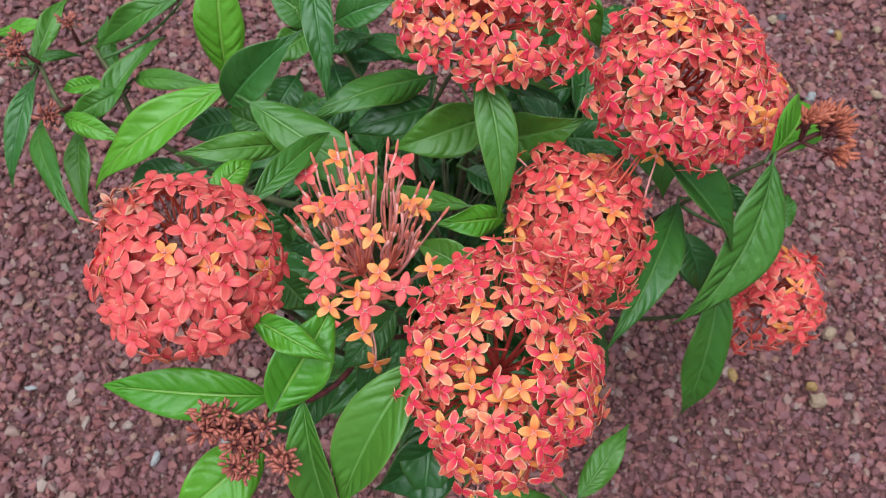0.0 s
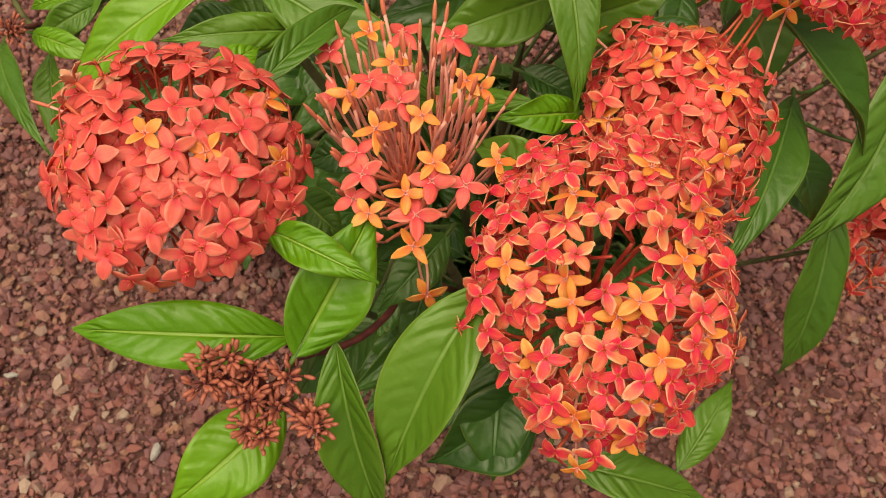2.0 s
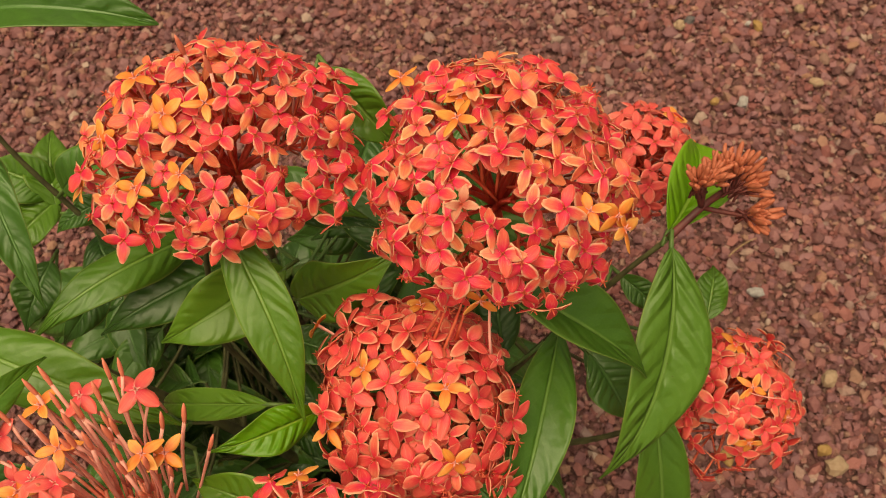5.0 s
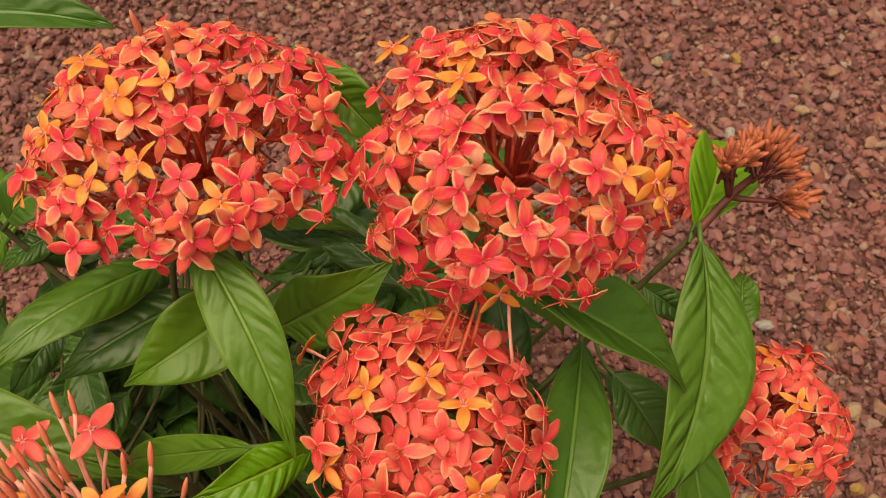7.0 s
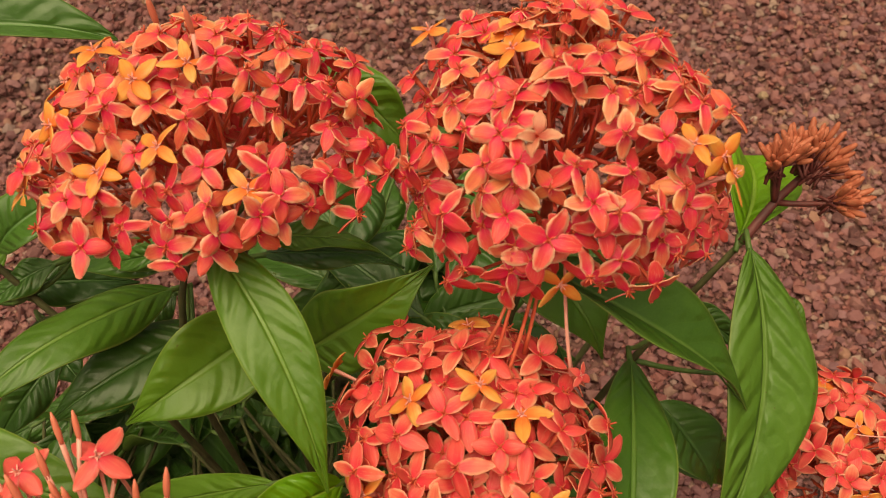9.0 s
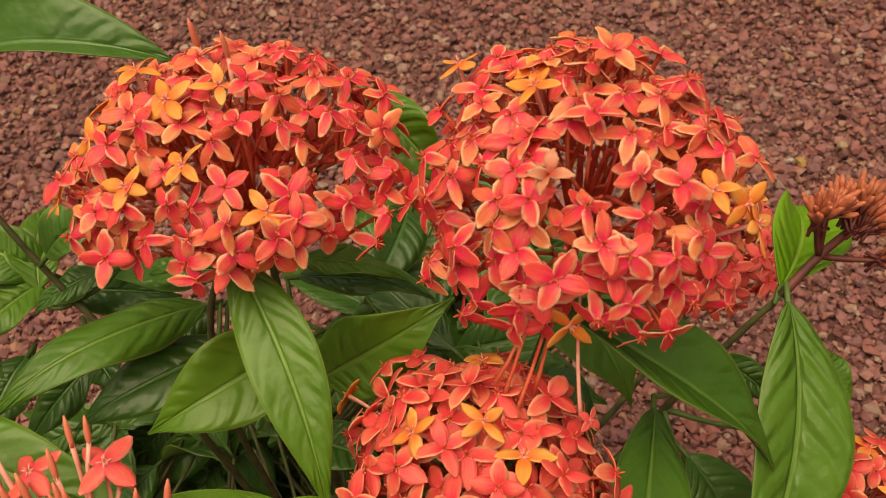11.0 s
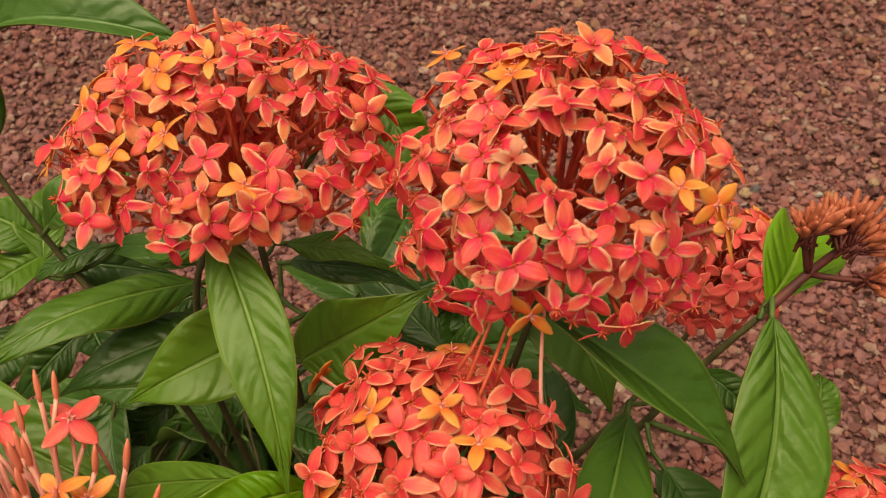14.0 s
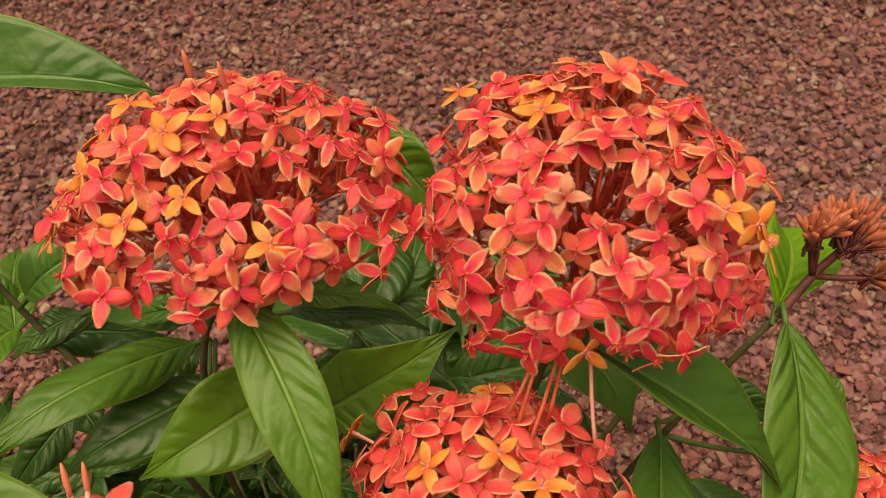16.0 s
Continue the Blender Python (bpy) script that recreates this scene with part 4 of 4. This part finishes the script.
leaf((-0.333, 0.427, 0.330), (-0.310, 0.494, 0.340), 0.018, 0.007, 0, G)
leaf((-0.364, 0.450, 0.300), (-0.312, 0.466, 0.290), 0.013, 0.006, 0, G)
leaf((0.238, 0.298, 0.380), (0.259, 0.272, 0.370), 0.016, 0.003, 0, D)
leaf((0.212, 0.271, 0.340), (0.246, 0.230, 0.300), 0.032, 0.007, 0, D)
leaf((0.101, 0.393, 0.500), (0.128, 0.355, 0.470), 0.025, 0.006, 0, G)
leaf((0.022, 0.373, 0.430), (-0.023, 0.388, 0.420), 0.013, 0.005, 0, D)
leaf((0.163, 0.353, 0.420), (0.191, 0.283, 0.380), 0.047, 0.009, 0, M)
leaf((-0.042, 0.346, 0.420), (-0.081, 0.321, 0.400), 0.020, 0.005, 0, D)
leaf((0.036, 0.252, 0.429), (-0.041, 0.288, 0.365), 0.017, 0.011, 0, G)
leaf((-0.024, 0.257, 0.380), (-0.109, 0.323, 0.420), 0.031, 0.012, 0, D)
leaf((-0.094, 0.484, 0.491), (0.017, 0.447, 0.500), 0.043, 0.014, 12, D, fold=0.75, up=(0, 0, 1), point=0.0)
leaf((-0.081, 0.424, 0.400), (-0.120, 0.442, 0.420), 0.031, 0.005, 0, G)
leaf((-0.083, 0.418, 0.400), (-0.117, 0.384, 0.400), 0.027, 0.005, 0, G)
leaf((-0.084, 0.413, 0.400), (-0.082, 0.464, 0.410), 0.029, 0.005, 0, G)

leaf((-0.274, 0.415, 0.320), (-0.315, 0.415, 0.310), 0.017, 0.004, 0, Y)
leaf((-0.244, 0.415, 0.330), (-0.169, 0.391, 0.360), 0.018, 0.008, 0, G)
leaf((-0.254, 0.403, 0.330), (-0.303, 0.377, 0.320), 0.022, 0.006, 0, G)
leaf((-0.290, 0.496, 0.300), (-0.271, 0.435, 0.290), 0.020, 0.006, 0, G)
leaf((-0.175, 0.302, 0.380), (-0.225, 0.297, 0.360), 0.027, 0.005, 0, D)
leaf((-0.132, 0.333, 0.400), (-0.178, 0.326, 0.390), 0.027, 0.005, 0, D)
leaf((-0.105, 0.324, 0.400), (-0.148, 0.345, 0.400), 0.022, 0.005, 0, G)
leaf((-0.097, 0.388, 0.380), (-0.118, 0.349, 0.370), 0.029, 0.005, 0, D)
leaf((-0.068, 0.399, 0.380), (-0.051, 0.358, 0.370), 0.029, 0.005, 0, D)
leaf((-0.076, 0.407, 0.400), (-0.016, 0.406, 0.380), 0.024, 0.006, 0, D)
leaf((0.039, 0.306, 0.380), (0.074, 0.287, 0.370), 0.023, 0.004, 0, D)
leaf((-0.125, 0.258, 0.400), (-0.088, 0.240, 0.380), 0.026, 0.005, 0, D)
leaf((-0.051, 0.134, 0.400), (-0.096, 0.102, 0.380), 0.028, 0.006, 0, D)
leaf((-0.019, 0.170, 0.400), (-0.037, 0.123, 0.370), 0.021, 0.006, 0, D)
leaf((-0.013, 0.177, 0.420), (-0.049, 0.138, 0.410), 0.025, 0.005, 0, D)
leaf((0.211, 0.263, 0.360), (0.227, 0.225, 0.330), 0.031, 0.005, 0, D)
leaf((0.283, 0.267, 0.360), (0.299, 0.300, 0.360), 0.021, 0.004, 0, G)
leaf((0.005, 0.376, 0.400), (-0.027, 0.368, 0.390), 0.020, 0.003, 0, D)
leaf((-0.043, 0.397, 0.420), (-0.080, 0.389, 0.410), 0.017, 0.004, 0, D)
leaf((0.018, 0.378, 0.420), (-0.048, 0.404, 0.410), 0.020, 0.007, 0, D)
leaf((0.055, 0.362, 0.440), (0.103, 0.344, 0.430), 0.014, 0.005, 0, G)
leaf((-0.051, 0.231, 0.420), (-0.090, 0.226, 0.410), 0.026, 0.004, 0, D)
leaf((-0.093, 0.203, 0.420), (-0.067, 0.180, 0.410), 0.025, 0.004, 0, G)
leaf((-0.098, 0.480, 0.494), (-0.112, 0.480, 0.425), 0.030, 0.006, 0, D, fold=0.2, up=(0.1, -0.9, 0.3))

# leaves deep inside the shrub, packed in the darkest leaf colour to deepen its shade
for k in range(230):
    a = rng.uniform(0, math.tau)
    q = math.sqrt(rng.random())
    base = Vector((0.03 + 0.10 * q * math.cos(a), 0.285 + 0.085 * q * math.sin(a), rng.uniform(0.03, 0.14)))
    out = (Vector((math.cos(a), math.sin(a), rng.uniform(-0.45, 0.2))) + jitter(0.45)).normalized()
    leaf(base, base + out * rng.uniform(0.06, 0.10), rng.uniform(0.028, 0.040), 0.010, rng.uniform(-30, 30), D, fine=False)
# dark leaves added to close the far side of the hollow and keep light out
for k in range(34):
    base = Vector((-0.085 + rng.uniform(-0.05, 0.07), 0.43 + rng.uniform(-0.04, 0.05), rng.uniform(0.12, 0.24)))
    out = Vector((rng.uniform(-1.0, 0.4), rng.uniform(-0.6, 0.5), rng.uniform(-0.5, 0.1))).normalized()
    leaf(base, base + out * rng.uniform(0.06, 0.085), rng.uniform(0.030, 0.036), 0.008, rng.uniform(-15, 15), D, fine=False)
# an added storey of dark leaves under the flower heads, blocking light from the inside
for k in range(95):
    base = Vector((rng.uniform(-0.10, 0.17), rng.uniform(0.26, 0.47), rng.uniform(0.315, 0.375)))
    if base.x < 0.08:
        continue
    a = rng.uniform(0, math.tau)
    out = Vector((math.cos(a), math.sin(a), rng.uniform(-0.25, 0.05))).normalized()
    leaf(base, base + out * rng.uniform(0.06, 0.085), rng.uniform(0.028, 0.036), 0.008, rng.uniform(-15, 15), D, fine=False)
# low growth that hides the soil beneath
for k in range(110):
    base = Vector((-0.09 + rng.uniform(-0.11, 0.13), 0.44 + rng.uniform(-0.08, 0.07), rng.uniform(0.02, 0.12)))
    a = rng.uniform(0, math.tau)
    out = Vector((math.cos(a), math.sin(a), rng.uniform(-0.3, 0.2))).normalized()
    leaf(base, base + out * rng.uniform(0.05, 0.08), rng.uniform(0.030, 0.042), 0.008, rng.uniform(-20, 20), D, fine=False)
# and an added skirt of dark leaves that hangs round it and shades the inside
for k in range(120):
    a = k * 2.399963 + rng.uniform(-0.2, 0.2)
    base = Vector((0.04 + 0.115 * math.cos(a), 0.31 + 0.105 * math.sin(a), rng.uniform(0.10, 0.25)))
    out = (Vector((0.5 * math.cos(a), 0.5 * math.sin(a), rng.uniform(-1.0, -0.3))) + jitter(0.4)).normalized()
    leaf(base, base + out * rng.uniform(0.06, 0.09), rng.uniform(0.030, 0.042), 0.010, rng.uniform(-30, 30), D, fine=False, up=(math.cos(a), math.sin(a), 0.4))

# flowers on the far underside, seen through the open top of the dome
for k in range(16):
    at = on_dome((0.046, 0.350, 0.507), (0.068, 0.058, 0.045), rng.uniform(40, 150), rng.uniform(-45, -5), rng.uniform(0.5, 0.8))
    set_flower(head_d[0], rng.choice(TURNING), at, Vector((0, -0.5, 0.9)) + jitter(0.5))
# flowers round the rim of the other hollow, and on its far shoulder
for lon, lat, far in ((-108, 48, 0.94), (-74, 59, 0.97), (-143, 60, 0.95), (-92, 79, 0.93), (-132, 77, 0.95), (32, 50, 1.0), (12, 46, 0.98), (52, 42, 1.0), (22, 30, 1.0), (72, 58, 0.98), (2, 22, 1.0), (-14, 48, 0.96), (38, 62, 0.95), (-40, 62, 0.93)):
    at = on_dome((0.167, 0.303, 0.507), (0.060, 0.060, 0.0518), lon, lat, far)
    set_flower(head_e[0], rng.choice(AGED), at, at - Vector((0.167, 0.303, 0.490)) + jitter(0.02) + Vector((0, 0, 0.02)))

# stems
for (h, foot), out in zip((head_a, head_c, head_d, head_e, head_f, head_h, head_i), ((-0.03, -0.02), (0, -0.03), (0, 0.02), (0.02, 0.01), (0.02, -0.01), (0.04, 0), (0.04, 0.03))):
    a = ROOT + Vector((out[0], out[1], 0))
    branch([a, a.lerp(foot, 0.3) + Vector((out[0], out[1], 0.06)), a.lerp(foot, 0.72) + Vector((0, 0, 0.01)), foot], 0.0040, 0.0014)
branch([ROOT, ROOT.lerp(foot_b, 0.4) + Vector((0, -0.02, 0.05)), foot_b - Vector((0, 0, 0.02))], 0.006, 0.0022)
branch([(0.02, 0.25, 0.12), (-0.034, 0.169, 0.375), (-0.043, 0.140, 0.405), (-0.061, 0.120, 0.418), (-0.089, 0.108, 0.430)], 0.0026, 0.0016, STALK_DARK)
branch([(0.01, 0.29, 0.05), (-0.06, 0.32, 0.25), (-0.12, 0.342, 0.39), (-0.140, 0.350, 0.426)], 0.005, 0.002)
branch([(-0.06, 0.32, 0.25), (-0.17, 0.37, 0.21), (-0.25, 0.388, 0.285), (-0.298, 0.385, 0.322), (-0.328, 0.428, 0.333)], 0.004, 0.0018)
branch([(-0.25, 0.388, 0.285), (-0.265, 0.42, 0.310), (-0.288, 0.452, 0.325)], 0.003, 0.0018)
branch([(0.02, 0.30, 0.10), (-0.02, 0.345, 0.34), (-0.064, 0.395, 0.423), (-0.080, 0.415, 0.465), (-0.085, 0.43, 0.50)], 0.0022, 0.0011)
branch([(0.08, 0.28, 0.05), (0.17, 0.285, 0.28), (0.225, 0.290, 0.385), (0.257, 0.295, 0.426)], 0.0024, 0.0014)
branch([(0.02, 0.30, 0.10), (0.00, 0.34, 0.33), (0.015, 0.333, 0.44), (0.035, 0.345, 0.478)], 0.0022, 0.0013)

# twigs from the stems to those leaves that stand off
for ob in [o for o in bpy.data.objects if o.name.startswith("leaf")]:
    foot = ob.matrix_basis @ Vector((0, -0.007, -0.004))
    near = min(LINES, key=lambda p: (p - foot).length + 0.6 * max(0.0, p.z - foot.z))
    if (near - foot).length > 0.006:
        bm = bmesh.new()
        tube(bm, bezier(near, near.lerp(foot, 0.55) + Vector((0, 0, -0.25 * (near - foot).length)), foot, 7), [0.0015, 0.0014, 0.0013, 0.0012, 0.0012, 0.0011, 0.0011], 6)
        under_shrub(part("twig", bm, GREEN_STEM if foot.z > 0.34 else BARK))
